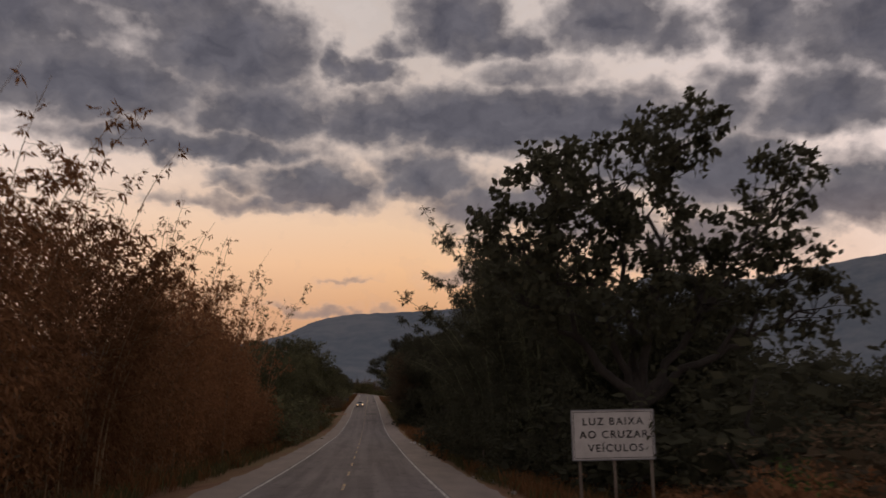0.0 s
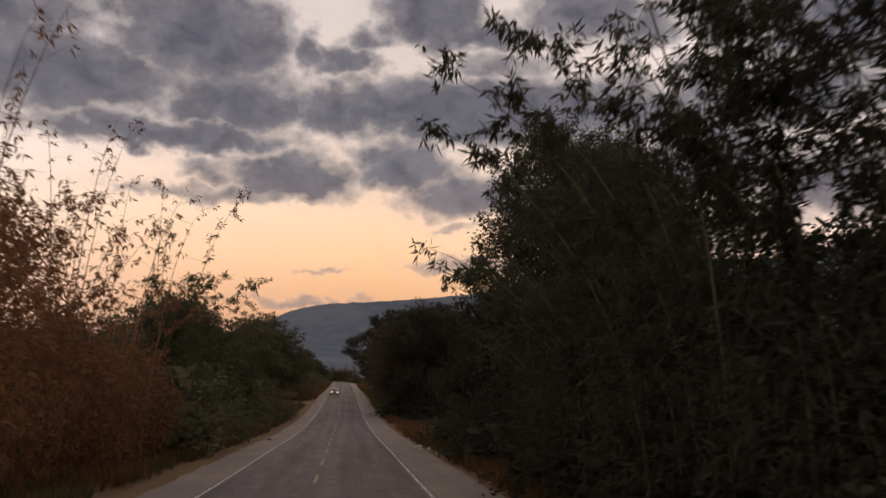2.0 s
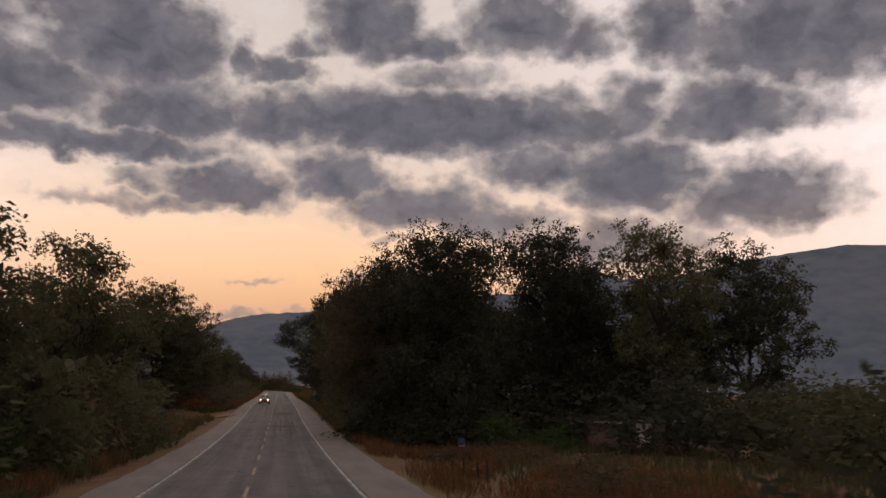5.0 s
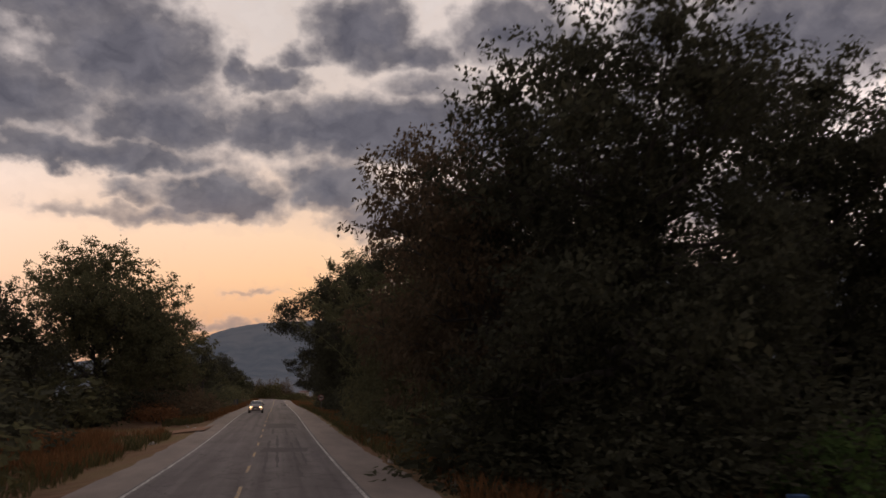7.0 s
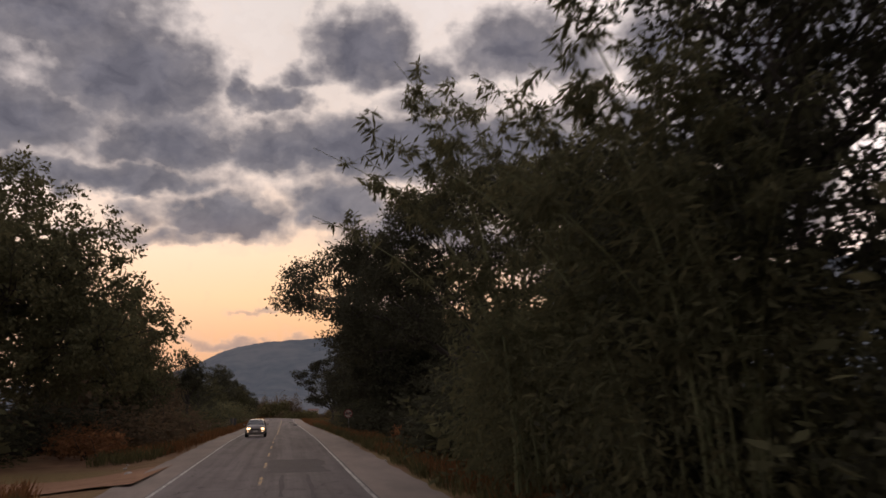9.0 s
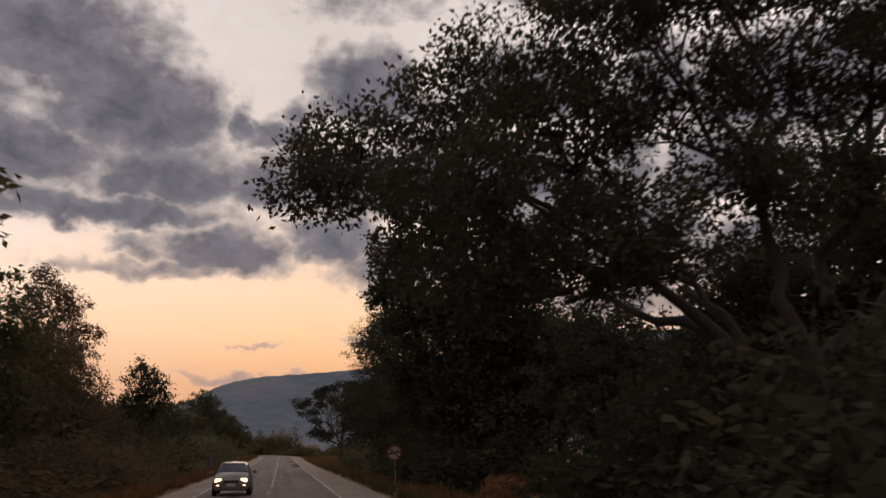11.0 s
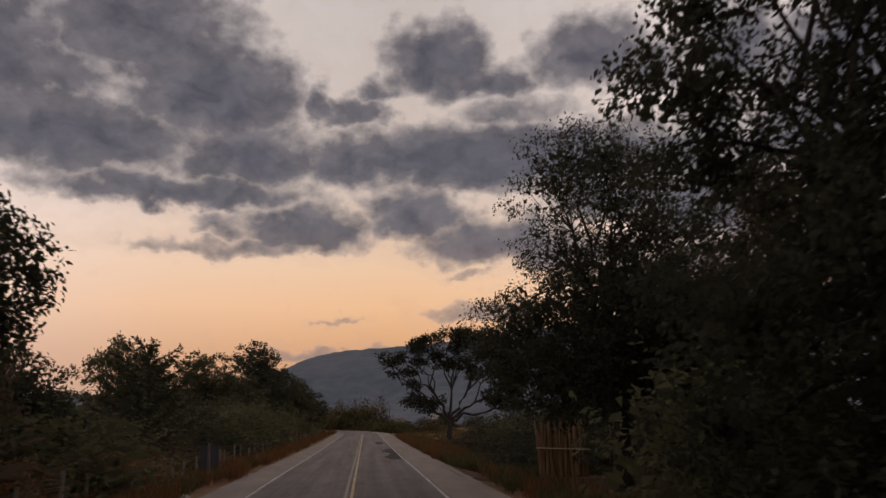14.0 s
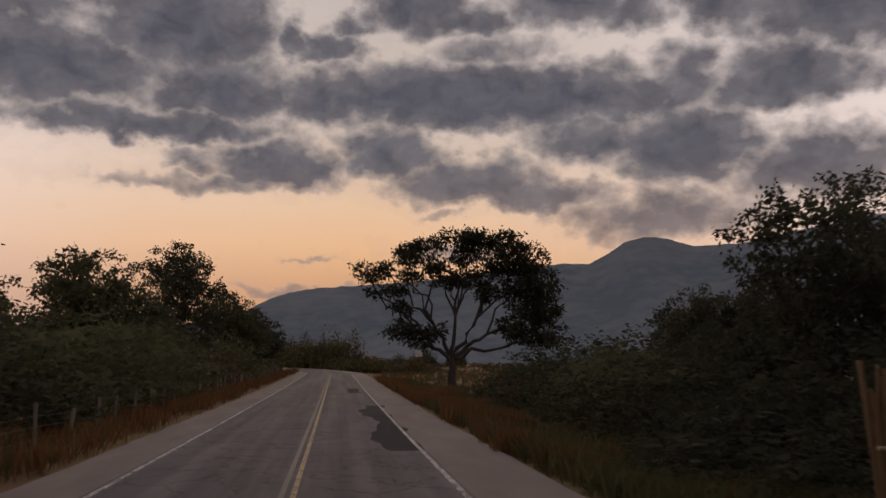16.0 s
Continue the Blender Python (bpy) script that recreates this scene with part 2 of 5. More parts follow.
def ground_mat():
    m, t, b = surface("dry_earth", 0.95, 0.0, 0.1)
    geo = t.nodes.new("ShaderNodeNewGeometry").outputs["Position"]
    big, mid, fine = noise_tex(t, geo, 0.07, 4.0), noise_tex(t, geo, 0.9, 5.0), noise_tex(t, geo, 14.0, 4.0)
    earth = ramp(t, mid.outputs[0], [(0.3, (0.12, 0.066, 0.04)), (0.7, (0.22, 0.125, 0.075))])
    grass = ramp(t, fine.outputs[0], [(0.3, (0.10, 0.075, 0.035)), (0.7, (0.23, 0.16, 0.075))])
    t.links.new(mixed(t, ramp(t, big.outputs[0], [(0.4, (0, 0, 0)), (0.6, (1, 1, 1))]), earth, grass), b.inputs["Base Color"])
    bumped(t, b, fine.outputs[0], 0.7, 0.05)
    return m


def mountain_mat():
    m, t, b = surface("far_forest_haze_glow", 1.0, 0.0, 0.0)
    geo = t.nodes.new("ShaderNodeNewGeometry").outputs["Position"]
    n = noise_tex(t, geo, 0.012, 6.0, 0.6)
    big = noise_tex(t, geo, 0.0022, 3.0)
    f = maths(t, "ADD", maths(t, "MULTIPLY", n.outputs[0], 0.5), maths(t, "MULTIPLY", big.outputs[0], 0.5))
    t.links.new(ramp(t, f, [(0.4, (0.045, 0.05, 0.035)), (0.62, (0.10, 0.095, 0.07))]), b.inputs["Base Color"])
    # plain far backdrop: bluish air haze put in as a faint surface glow
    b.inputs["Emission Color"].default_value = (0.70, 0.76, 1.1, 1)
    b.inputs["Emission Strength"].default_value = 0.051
    return m


LEAF_DARK = leaf_mat("leaf_dark_green", (0.057, 0.056, 0.038), (0.077, 0.078, 0.048), (0.108, 0.100, 0.057), 0.42)
LEAF_OLIVE = leaf_mat("leaf_olive", (0.100, 0.100, 0.056), (0.130, 0.126, 0.063), (0.180, 0.155, 0.076), 0.45)
LEAF_FRESH = leaf_mat("leaf_fresh_green", (0.066, 0.104, 0.034), (0.090, 0.143, 0.042), (0.140, 0.172, 0.052), 0.45)
LEAF_BROWN = leaf_mat("leaf_browned", (0.098, 0.077, 0.050), (0.140, 0.098, 0.060), (0.205, 0.130, 0.075), 0.45)
LEAF_DRY = leaf_mat("dry_bamboo_leaf", (0.185, 0.092, 0.046), (0.285, 0.142, 0.067), (0.400, 0.213, 0.100), 0.34)
GRASS_DRY = leaf_mat("dry_grass", (0.145, 0.071, 0.032), (0.245, 0.122, 0.052), (0.370, 0.205, 0.092), 0.4)
GRASS_GREEN = leaf_mat("rough_grass", (0.078, 0.076, 0.036), (0.130, 0.116, 0.050), (0.230, 0.170, 0.075), 0.35)
BARK = grain_mat("bark", (0.022, 0.018, 0.014), (0.055, 0.045, 0.037), 9.0, 0.95, (1, 1, 0.3), 0.8)
CULM = grain_mat("bamboo_culm", (0.16, 0.1, 0.05), (0.33, 0.22, 0.11), 5.0, 0.6, (1, 1, 0.2), 0.2)
CULM_GREEN = grain_mat("green_bamboo_culm", (0.07, 0.08, 0.03), (0.16, 0.16, 0.07), 5.0, 0.6, (1, 1, 0.2), 0.2)
ASPHALT = asphalt_mat("asphalt", (0.092, 0.080, 0.081), (0.155, 0.136, 0.136))
SHOULDER = asphalt_mat("gravel_shoulder", (0.15, 0.122, 0.106), (0.25, 0.205, 0.176), False)
PATCH = asphalt_mat("fresh_asphalt", (0.03, 0.03, 0.031), (0.05, 0.048, 0.05), False, 0.08)
WHITE_LINE = line_mat("white_road_paint", (0.52, 0.5, 0.47))
YELLOW_LINE = line_mat("yellow_road_paint", (0.45, 0.285, 0.1))
STREAK = asphalt_mat("tar_stained_asphalt", (0.066, 0.06, 0.06), (0.105, 0.096, 0.096), False, 0.2)
FADED_LINE = line_mat("faded_yellow_paint", (0.165, 0.138, 0.105))
EARTH = ground_mat()
DIRT = grain_mat("bare_dirt", (0.165, 0.09, 0.055), (0.295, 0.172, 0.11), 3.0, 0.95, (1, 1, 1), 0.6, spec=0.08)
DARK_DIRT = grain_mat("trodden_dark_dirt", (0.05, 0.026, 0.017), (0.12, 0.058, 0.036), 3.0, 0.95, (1, 1, 1), 0.6, spec=0.08)
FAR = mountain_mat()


# ---------------------------------------------------------------- building helpers
def quick_mesh(name, verts, faces, mat, smooth=False):
    """A mesh from arrays; faces all have the same number of corners, or are a list of lists."""
    me = bpy.data.meshes.new(name)
    if isinstance(faces, np.ndarray):
        v = np.asarray(verts, dtype=np.float32)
        n, k = faces.shape
        me.vertices.add(len(v))
        me.vertices.foreach_set("co", v.ravel())
        me.loops.add(n * k)
        me.loops.foreach_set("vertex_index", faces.astype(np.int32).ravel())
        me.polygons.add(n)
        me.polygons.foreach_set("loop_start", np.arange(0, n * k, k, dtype=np.int32))
        me.update(calc_edges=True)
    else:
        me.from_pydata([tuple(map(float, q)) for q in verts], [], faces)
        me.update()
    if smooth:
        me.polygons.foreach_set("use_smooth", [True] * len(me.polygons))
    me.materials.append(mat)
    return me


def part(name, data, mat, parent, label="", at=None):
    """One mesh object under a thing or a part. data: a bmesh or a mesh."""
    if isinstance(data, bmesh.types.BMesh):
        me = bpy.data.meshes.new(name)
        data.to_mesh(me)
        data.free()
        me.materials.append(mat)
        data = me
    ob = new(name, data)
    ob.parent = parent
    if at is not None:
        ob.matrix_basis = at
    if label:
        tagged(ob, label)
    return ob


def thing(name, label, category, at, group="", kind=""):
    ob = new(name)
    ob.empty_display_size = 0.3
    ob.matrix_basis = at
    return tagged(ob, label, category, group, kind)


def structure(name, me, label, category, kind="structure"):
    return tagged(new(name, me), label, category, "", kind)


def unit(v):
    return v / np.maximum(np.linalg.norm(v, axis=-1, keepdims=True), 1e-9)


class Tubes:
    """Tapered round limbs gathered into one mesh."""

    def __init__(self):
        self.v, self.f, self.n = [], [], 0

    def add(self, pts, radii, sides=6):
        pts = np.asarray(pts, float)
        d = unit(np.gradient(pts, axis=0))
        ref = np.where(np.abs(d[:, 2:3]) > 0.9, np.array([[1.0, 0, 0]]), np.array([[0, 0, 1.0]]))
        u = unit(np.cross(d, ref))
        w = np.cross(d, u)
        a = np.linspace(0, 2 * np.pi, sides, endpoint=False)
        ring = pts[:, None] + np.asarray(radii)[:, None, None] * (np.cos(a)[None, :, None] * u[:, None] + np.sin(a)[None, :, None] * w[:, None])
        k = len(pts)
        i, j = np.meshgrid(np.arange(k - 1), np.arange(sides), indexing="ij")
        j2 = (j + 1) % sides
        q = np.stack([i * sides + j, i * sides + j2, (i + 1) * sides + j2, (i + 1) * sides + j], -1).reshape(-1, 4)
        self.v.append(ring.reshape(-1, 3))
        self.f.append(q + self.n)
        self.n += k * sides

    def mesh(self, name, mat):
        return quick_mesh(name, np.concatenate(self.v), np.concatenate(self.f), mat, True)


def bent(rng, a, b, k=6, sag=0.0, wild=0.06):
    """Points from a to b along a crooked line."""
    a, b = np.asarray(a, float), np.asarray(b, float)
    s = np.linspace(0, 1, k)[:, None]
    w = np.linalg.norm(b - a) * wild
    p = a + (b - a) * s + np.concatenate([np.zeros((1, 3)), rng.normal(0, w, (k - 2, 3)), np.zeros((1, 3))]) * np.sin(s * np.pi)
    p[:, 2] += sag * np.sin(s[:, 0] * np.pi)
    return p


def leaf_mesh(name, rng, pos, out, length, width, droop, mat, stray=0.8):
    """Pointed leaves folded along the midrib, each an island of its own."""
    n = len(pos)
    d = unit(out * 0.5 + rng.normal(0, stray, (n, 3)) + np.array([0, 0, -droop]))
    s = unit(np.cross(d, rng.normal(0, 1, (n, 3))))
    nrm = np.cross(d, s)
    L = (length * rng.uniform(0.6, 1.3, n))[:, None]
    W = (width * rng.uniform(0.7, 1.25, n))[:, None]
    v = np.stack([pos, pos + d * L * 0.42 + s * W * 0.5 + nrm * W * 0.18, pos + d * L, pos + d * L * 0.42 - s * W * 0.5 + nrm * W * 0.18], 1)
    f = np.arange(4 * n).reshape(n, 4)
    return quick_mesh(name, v.reshape(-1, 3), f, mat)


def clumps(rng, lobes, dens, per, spread):
    """Leaf places over lobes (x, y, z, rx, ry, rz): clump middles, leaf places and outward ways."""
    mid, pos, out = [], [], []
    for x, y, z, rx, ry, rz in lobes:
        c, r = np.array([x, y, z]), np.array([rx, ry, rz])
        n = max(4, int(dens * (rx * ry + ry * rz + rx * rz)))
        u = unit(rng.normal(0, 1, (n, 3)))
        m = c + u * r * (0.45 + 0.55 * rng.uniform(0, 1, (n, 1)) ** 0.6)
        mid.append(m)
        p = np.repeat(m, per, 0) + rng.normal(0, spread, (n * per, 3)) * np.array([1, 1, 0.75])
        pos.append(p)
        out.append(unit(p - c))
    return mid, np.concatenate(pos), np.concatenate(out)


def dome(rng, h, r, low, k):
    """Lobes of a round-headed crown: height, radius, height of its underside, number."""
    lobes = []
    for i in range(k):
        a, q = i * 2.4 + rng.uniform(-0.4, 0.4), math.sqrt((i + 0.4) / k)
        rr = r * rng.uniform(0.3, 0.42)
        top = h - (h - low) * 0.55 * q * q
        z = top - rr * 0.8 if i % 3 else max(low + rr * 0.6, top - rr * rng.uniform(1.4, 2.6))
        lobes.append((math.cos(a) * q * r * 0.72, math.sin(a) * q * r * 0.72, z, rr * 1.15, rr * 1.15, rr * 0.85))
    # lower boughs fill the crown
    for i in range(8):
        a, q = i * 0.9 + rng.uniform(0.1, 0.7), 0.35 + 0.3 * (i % 2)
        z = max(h * (0.3 + 0.16 * (i % 3)), low + 1.5 + 0.25 * i * (low > 2))
        lobes.append((math.cos(a) * r * q, math.sin(a) * r * q, z, r * 0.38, r * 0.38, max(0.8, min(h * 0.13, z - low * 0.8))))
    return lobes


def tower(rng, h, r, low, k):
    """Lobes of a tall crown with steep, ragged sides."""
    lobes = []
    for i in range(k + 16):
        q = (i + 0.5) / (k + 16)
        a, rr = i * 2.4 + rng.uniform(-0.4, 0.4), r * rng.uniform(0.3, 0.46)
        z = low + rr + (h - low - 1.6 * rr) * q
        out = r * (0.74 - 0.3 * max(0.0, q - 0.6)) * (0.4 if i % 3 == 0 else 1.0)
        lobes.append((math.cos(a) * out, math.sin(a) * out, z, rr * 1.1, rr * 1.1, rr * rng.uniform(0.75, 1.1)))
    return lobes


def make_tree(name, label, base, lobes, fork, girth, leaf, mat, dens=5.0, per=22, spread=0.32, seed=1, droop=0.5, twigs=0.5, group="", lean=(0, 0), core=9.0):
    rng = np.random.default_rng(seed)
    root = thing(name, label, "tree", pose(*base), group)
    top = np.array([lean[0], lean[1], fork])
    t = Tubes()
    stem = bent(rng, (0, 0, -0.3), top, 7, 0, 0.03)
    t.add(stem, girth * np.linspace(1.35, 0.75, 7) ** 1.2, 9)
    part("trunk", t.mesh("trunk", BARK), BARK, root)
    mid, pos, out = clumps(rng, lobes, dens, per, spread)
    tw = Tubes()
    # a few main limbs, each forking to the lobes nearest its way
    mids = np.array([q[:3] for q in lobes], float)
    ways = unit(mids - stem[-1])
    heads = [0]
    while len(heads) < min(6, len(lobes)):
        heads.append(int(np.argmin(np.max(ways @ ways[heads].T, axis=1))))
    own = np.argmax(ways @ ways[heads].T, axis=1)
    joints = []
    for g in range(len(heads)):
        m = mids[own == g].mean(0)
        j = stem[-1] + (m - stem[-1]) * 0.45 + np.array([0, 0, -0.03 * np.linalg.norm(m - stem[-1])])
        t = Tubes()
        t.add(bent(rng, stem[-1] if g % 3 else stem[-2], j, 6, 0, 0.05), girth * np.linspace(0.66, 0.4, 6), 7)
        part("limb", t.mesh("limb", BARK), BARK, root)
        joints.append(j)
    for (x, y, z, rx, ry, rz), ms, g in zip(lobes, mid, own):
        c = np.array([x, y, z])
        p = bent(rng, joints[g], c - np.array([0, 0, rz * 0.3]), 7, 0.03 * np.linalg.norm(c - joints[g]), 0.07)
        t = Tubes()
        t.add(p, girth * 0.38 * np.linspace(1, 0.25, 7), 5)
        part("bough", t.mesh("bough", BARK), BARK, root)
        pick = ms[rng.uniform(0, 1, len(ms)) < twigs]
        for m in pick[:16]:
            s = p[rng.integers(4, 7)]
            tw.add(bent(rng, s, m, 4, 0.0, 0.07), girth * np.array([0.12, 0.09, 0.06, 0.025]), 3)
    if tw.n:
        tagged(part("twig_work", tw.mesh("twig_work", BARK), BARK, root), kind="stuff")
    part("crown", leaf_mesh("crown", rng, pos, out, leaf[0], leaf[1], droop, mat), mat, root)
    if core:
        lo = np.array(lobes)
        area = lo[:, 3] * lo[:, 4] + lo[:, 4] * lo[:, 5] + lo[:, 3] * lo[:, 5]
        pick = np.repeat(np.arange(len(lo)), (core * 1.7 * area).astype(int))
        inner = lo[pick, :3] + unit(rng.normal(0, 1, (len(pick), 3))) * lo[pick, 3:] * rng.uniform(0.05, 0.62, (len(pick), 1))
        part("inner_foliage", leaf_mesh("inner_foliage", rng, inner, unit(inner), 0.32, 0.2, 0.3, mat), mat, root)
    return root


def make_bush(name, label, base, r, h, leaf, mat, n=1700, seed=1, group=""):
    """A shrub: crooked stems, coarse shaded leaves inside, fine leaf sprays over the outside."""
    rng = np.random.default_rng(seed)
    root = thing(name, label, "bush", pose(*base), group)
    lobes = []
    for i in range(9):
        a, q = i * 2.4, math.sqrt((i + 0.3) / 9)
        z = h * (1 - 0.55 * q) * rng.uniform(0.55, 0.9)
        lobes.append((math.cos(a) * q * r * 0.7, math.sin(a) * q * r * 0.7, z, r * 0.42, r * 0.42, h * 0.26))
        lobes.append((math.cos(a) * q * r * 0.8, math.sin(a) * q * r * 0.8, h * 0.22, r * 0.4, r * 0.4, h * 0.22))
    lo = np.array(lobes)
    pick = rng.integers(0, len(lo), n // 7)
    u = unit(rng.normal(0, 1, (len(pick), 3)))
    mid = lo[pick, :3] + u * lo[pick, 3:] * (0.75 + 0.4 * rng.uniform(0, 1, (len(pick), 1)))
    pos = np.repeat(mid, 7, 0) + rng.normal(0, 0.13, (len(mid) * 7, 3))
    keep = pos[:, 2] > 0.03
    pick = rng.integers(0, len(lo), 330)
    inner = lo[pick, :3] + unit(rng.normal(0, 1, (330, 3))) * lo[pick, 3:] * rng.uniform(0.1, 0.6, (330, 1))
    inner = inner[inner[:, 2] > 0.2]
    t = Tubes()
    for l in lobes[::3]:
        t.add(bent(rng, (rng.normal(0, 0.25), rng.normal(0, 0.25), -0.1), l[:3], 4, 0, 0.06), np.linspace(0.06, 0.015, 4), 4)
    tagged(part("stem_work", t.mesh("stem_work", BARK), BARK, root), kind="stuff")
    out = unit(pos - np.array([0, 0, h * 0.3]))
    part("foliage", leaf_mesh("foliage", rng, pos[keep], out[keep], leaf[0], leaf[1], 0.35, mat), mat, root)
    part("inner_foliage", leaf_mesh("inner_foliage", rng, inner, unit(inner), 0.34, 0.26, 0.2, mat), mat, root)
    return root


def make_bamboo(name, label, base, height, reach, culms, leaf_m, culm_m, seed, body=5.0, lean=0.0, per_m=26, leaf=(0.26, 0.05), group="", skirt=1900, airy=False):
    """A clump of arching bamboo: each culm a part, fine leaves on side twigs, a dense skirt below."""
    rng = np.random.default_rng(seed)
    root = thing(name, label, "bamboo", pose(*base), group)
    pos, out, tw = [], [], Tubes()
    for i in range(culms):
        a = rng.uniform(0, 2 * np.pi)
        foot = np.array([math.cos(a), math.sin(a), 0]) * rng.uniform(0.1, reach * 0.55)
        spire = airy and i % 5 == 0
        hh = height * (rng.uniform(0.86, 1.06) if spire else rng.uniform(0.5, 0.8) if airy else rng.uniform(0.55, 1.0))
        way = np.array([math.cos(a), math.sin(a), 0]) * rng.uniform(0.1, 0.5) * reach + np.array([lean, 0, 0]) * rng.uniform(0.3, 1.2)
        s = np.linspace(0, 1, 10)[:, None]
        p = foot + way * s ** 2.2 * 1.6 + np.array([0, 0, 1.0]) * hh * (s - 0.14 * s ** 4)
        p[0, 2] = -0.2
        t = Tubes()
        t.add(p, (0.036 if airy else 0.045) * np.linspace(1, 0.18, 10), 5)
        part("culm", t.mesh("culm", culm_m), culm_m, root)
        nt = int(hh * (1.7 if spire else 2.6))
        for q in rng.uniform(0.3, 1.0, nt):
            k = q * 9
            i0 = min(8, int(k))
            b = p[i0] + (p[i0 + 1] - p[i0]) * (k - i0)
            e = b + np.array([rng.normal(0, 0.45), rng.normal(0, 0.45), rng.uniform(-0.15, 0.5)]) * (1.25 - 0.5 * q)
            tw.add(np.linspace(b, e, 3), (0.008, 0.006, 0.004), 3)
            for _ in range(max(1, int(per_m / (9 if spire else 5) * rng.uniform(0.4, 1.4)))):
                node_at = b + (e - b) * rng.uniform(0.2, 1.15) + rng.normal(0, 0.1, 3)
                pos.append(node_at + rng.normal(0, 0.025, (5, 3)))
                out.append(np.repeat(unit((e - b)[None]), 5, 0))
    # skirt: the tangled lower body
    u = unit(rng.normal(0, 1, (skirt, 3))) * (0.55 + 0.45 * rng.uniform(0, 1, (skirt, 1)))
    sk = u * np.array([reach, reach, body * 0.55]) + np.array([0, 0, body * 0.48])
    sk = np.repeat(sk, 4, 0) + rng.normal(0, 0.16, (skirt * 4, 3))
    sk = sk[sk[:, 2] > 0.03]
    pos.append(sk)
    out.append(unit(sk - np.array([0, 0, body * 0.4])))
    pos, out = np.concatenate(pos), np.concatenate(out)
    tagged(part("twig_work", tw.mesh("twig_work", culm_m), culm_m, root), kind="stuff")
    part("foliage", leaf_mesh("foliage", rng, pos, out, leaf[0], leaf[1], 0.7, leaf_m, 0.6), leaf_m, root)
    return root


def box(bm, x0, x1, y0, y1, z0, z1, bevel=0.0):
    r = bmesh.ops.create_cube(bm, size=1.0)
    for v in r["verts"]:
        v.co = Vector((x0 + (v.co.x + 0.5) * (x1 - x0), y0 + (v.co.y + 0.5) * (y1 - y0), z0 + (v.co.z + 0.5) * (z1 - z0)))
    if bevel:
        e = {e for v in r["verts"] for e in v.link_edges}
        bmesh.ops.bevel(bm, geom=list(e), offset=bevel, segments=2, affect="EDGES")
    return bm


def boxed(*a, **k):
    return box(bmesh.new(), *a, **k)


def rod(x0, y0, z0, x1, y1, z1, r, sides=10, taper=1.0):
    bm = bmesh.new()
    a, b = Vector((x0, y0, z0)), Vector((x1, y1, z1))
    bmesh.ops.create_cone(bm, cap_ends=True, segments=sides, radius1=r, radius2=r * taper, depth=(b - a).length,
                          matrix=Matrix.Translation((a + b) / 2) @ (b - a).to_track_quat("Z", "Y").to_matrix().to_4x4())
    return bm


# ---------------------------------------------------------------- road and ground
def bend(y):
    """Sideways place of the road's middle: straight, then a left-hand bend."""
    return -((y - 392.0) ** 2) / 330.0 if y > 392 else 0.0


def half(y):
    """Width of the lane right of the centre line."""
    return float(np.interp(y, *zip((0, 3.32), (60, 3.30), (110, 3.27), (160, 3.20), (220, 3.13), (260, 3.12), (300, 2.96), (340, 2.89))))


def half_w(y):
    """Width of the lane left of the centre line."""
    return float(np.interp(y, *zip((0, 2.88), (60, 2.85), (110, 2.82), (160, 2.88), (220, 3.13), (260, 3.30), (300, 3.31), (340, 3.26))))


def gz(x, y):
    """Height of the ground."""
    s = abs(x - bend(y)) - ((half(y) if x > 0 else half_w(y)) + 1.5)
    z = lift(y) - 0.03
    if s > 0:
        z -= 0.42 * min(1.0, s / 3.0)
        z += min(1.0, s / 5.0) * 0.35 * noise.noise((x * 0.12, y * 0.12, 3.1))
    if x > 6 and 271 < y < 303:
        z -= 0.36 * min(1.0, (x - 6.0) / 3.0) * (1 - ((y - 287.0) / 16.0) ** 2)
    if y > 415 and s > 0:
        z += 0.25 * min(1.0, (y - 415) / 60)
    return z


def strip(name, mat, label, category, ya, yb, left, right, raise_by, step=2.0, ragged=0.0, edge_drop=0.0):
    """A band of road surface from ya to yb between two offsets from the middle, given as functions of y."""
    n = max(2, int((yb - ya) / step) + 1)
    ys = np.linspace(ya, yb, n)
    v, f = [], []
    for i, y in enumerate(ys):
        w0, w1 = ragged * noise.noise((y * 0.6, 0.3, 1)), ragged * noise.noise((y * 0.6, 5.3, 2))
        slope = (bend(y + 0.5) - bend(y - 0.5))
        nx, ny = 1 / math.hypot(1, slope), -slope / math.hypot(1, slope)
        for o in (left(y) + w0, right(y) + w1):
            v.append((bend(y) + o * nx, y + o * ny, lift(y) + raise_by))
        if i:
            k = 2 * i
            f.append((k - 2, k - 1, k + 1, k))
    return structure(name, quick_mesh(name, v, f, mat), label, category)


def build_ground():
    xs = np.concatenate([[-4600, -2500, -1200, -600, -300, -160, -90, -60], np.arange(-44, -7.9, 2.0), np.arange(-7, 7.1, 0.5), np.arange(8, 44.1, 2.0), [60, 90, 160, 300, 600, 1200, 2500, 4600]])
    ys = np.concatenate([[-300, -100, -40], np.arange(-20, 520, 2.5), np.arange(525, 800, 25), [850, 1000, 1300, 1800, 2600, 3600, 4800]])
    v = [(x, y, gz(x, y)) for y in ys for x in xs]
    nx = len(xs)
    i, j = np.meshgrid(np.arange(len(ys) - 1), np.arange(nx - 1), indexing="ij")
    f = np.stack([i * nx + j, i * nx + j + 1, (i + 1) * nx + j + 1, (i + 1) * nx + j], -1).reshape(-1, 4)
    structure("ground", quick_mesh("ground", np.array(v), f, EARTH, True), "dry reddish earth and grass beside the road", "ground")


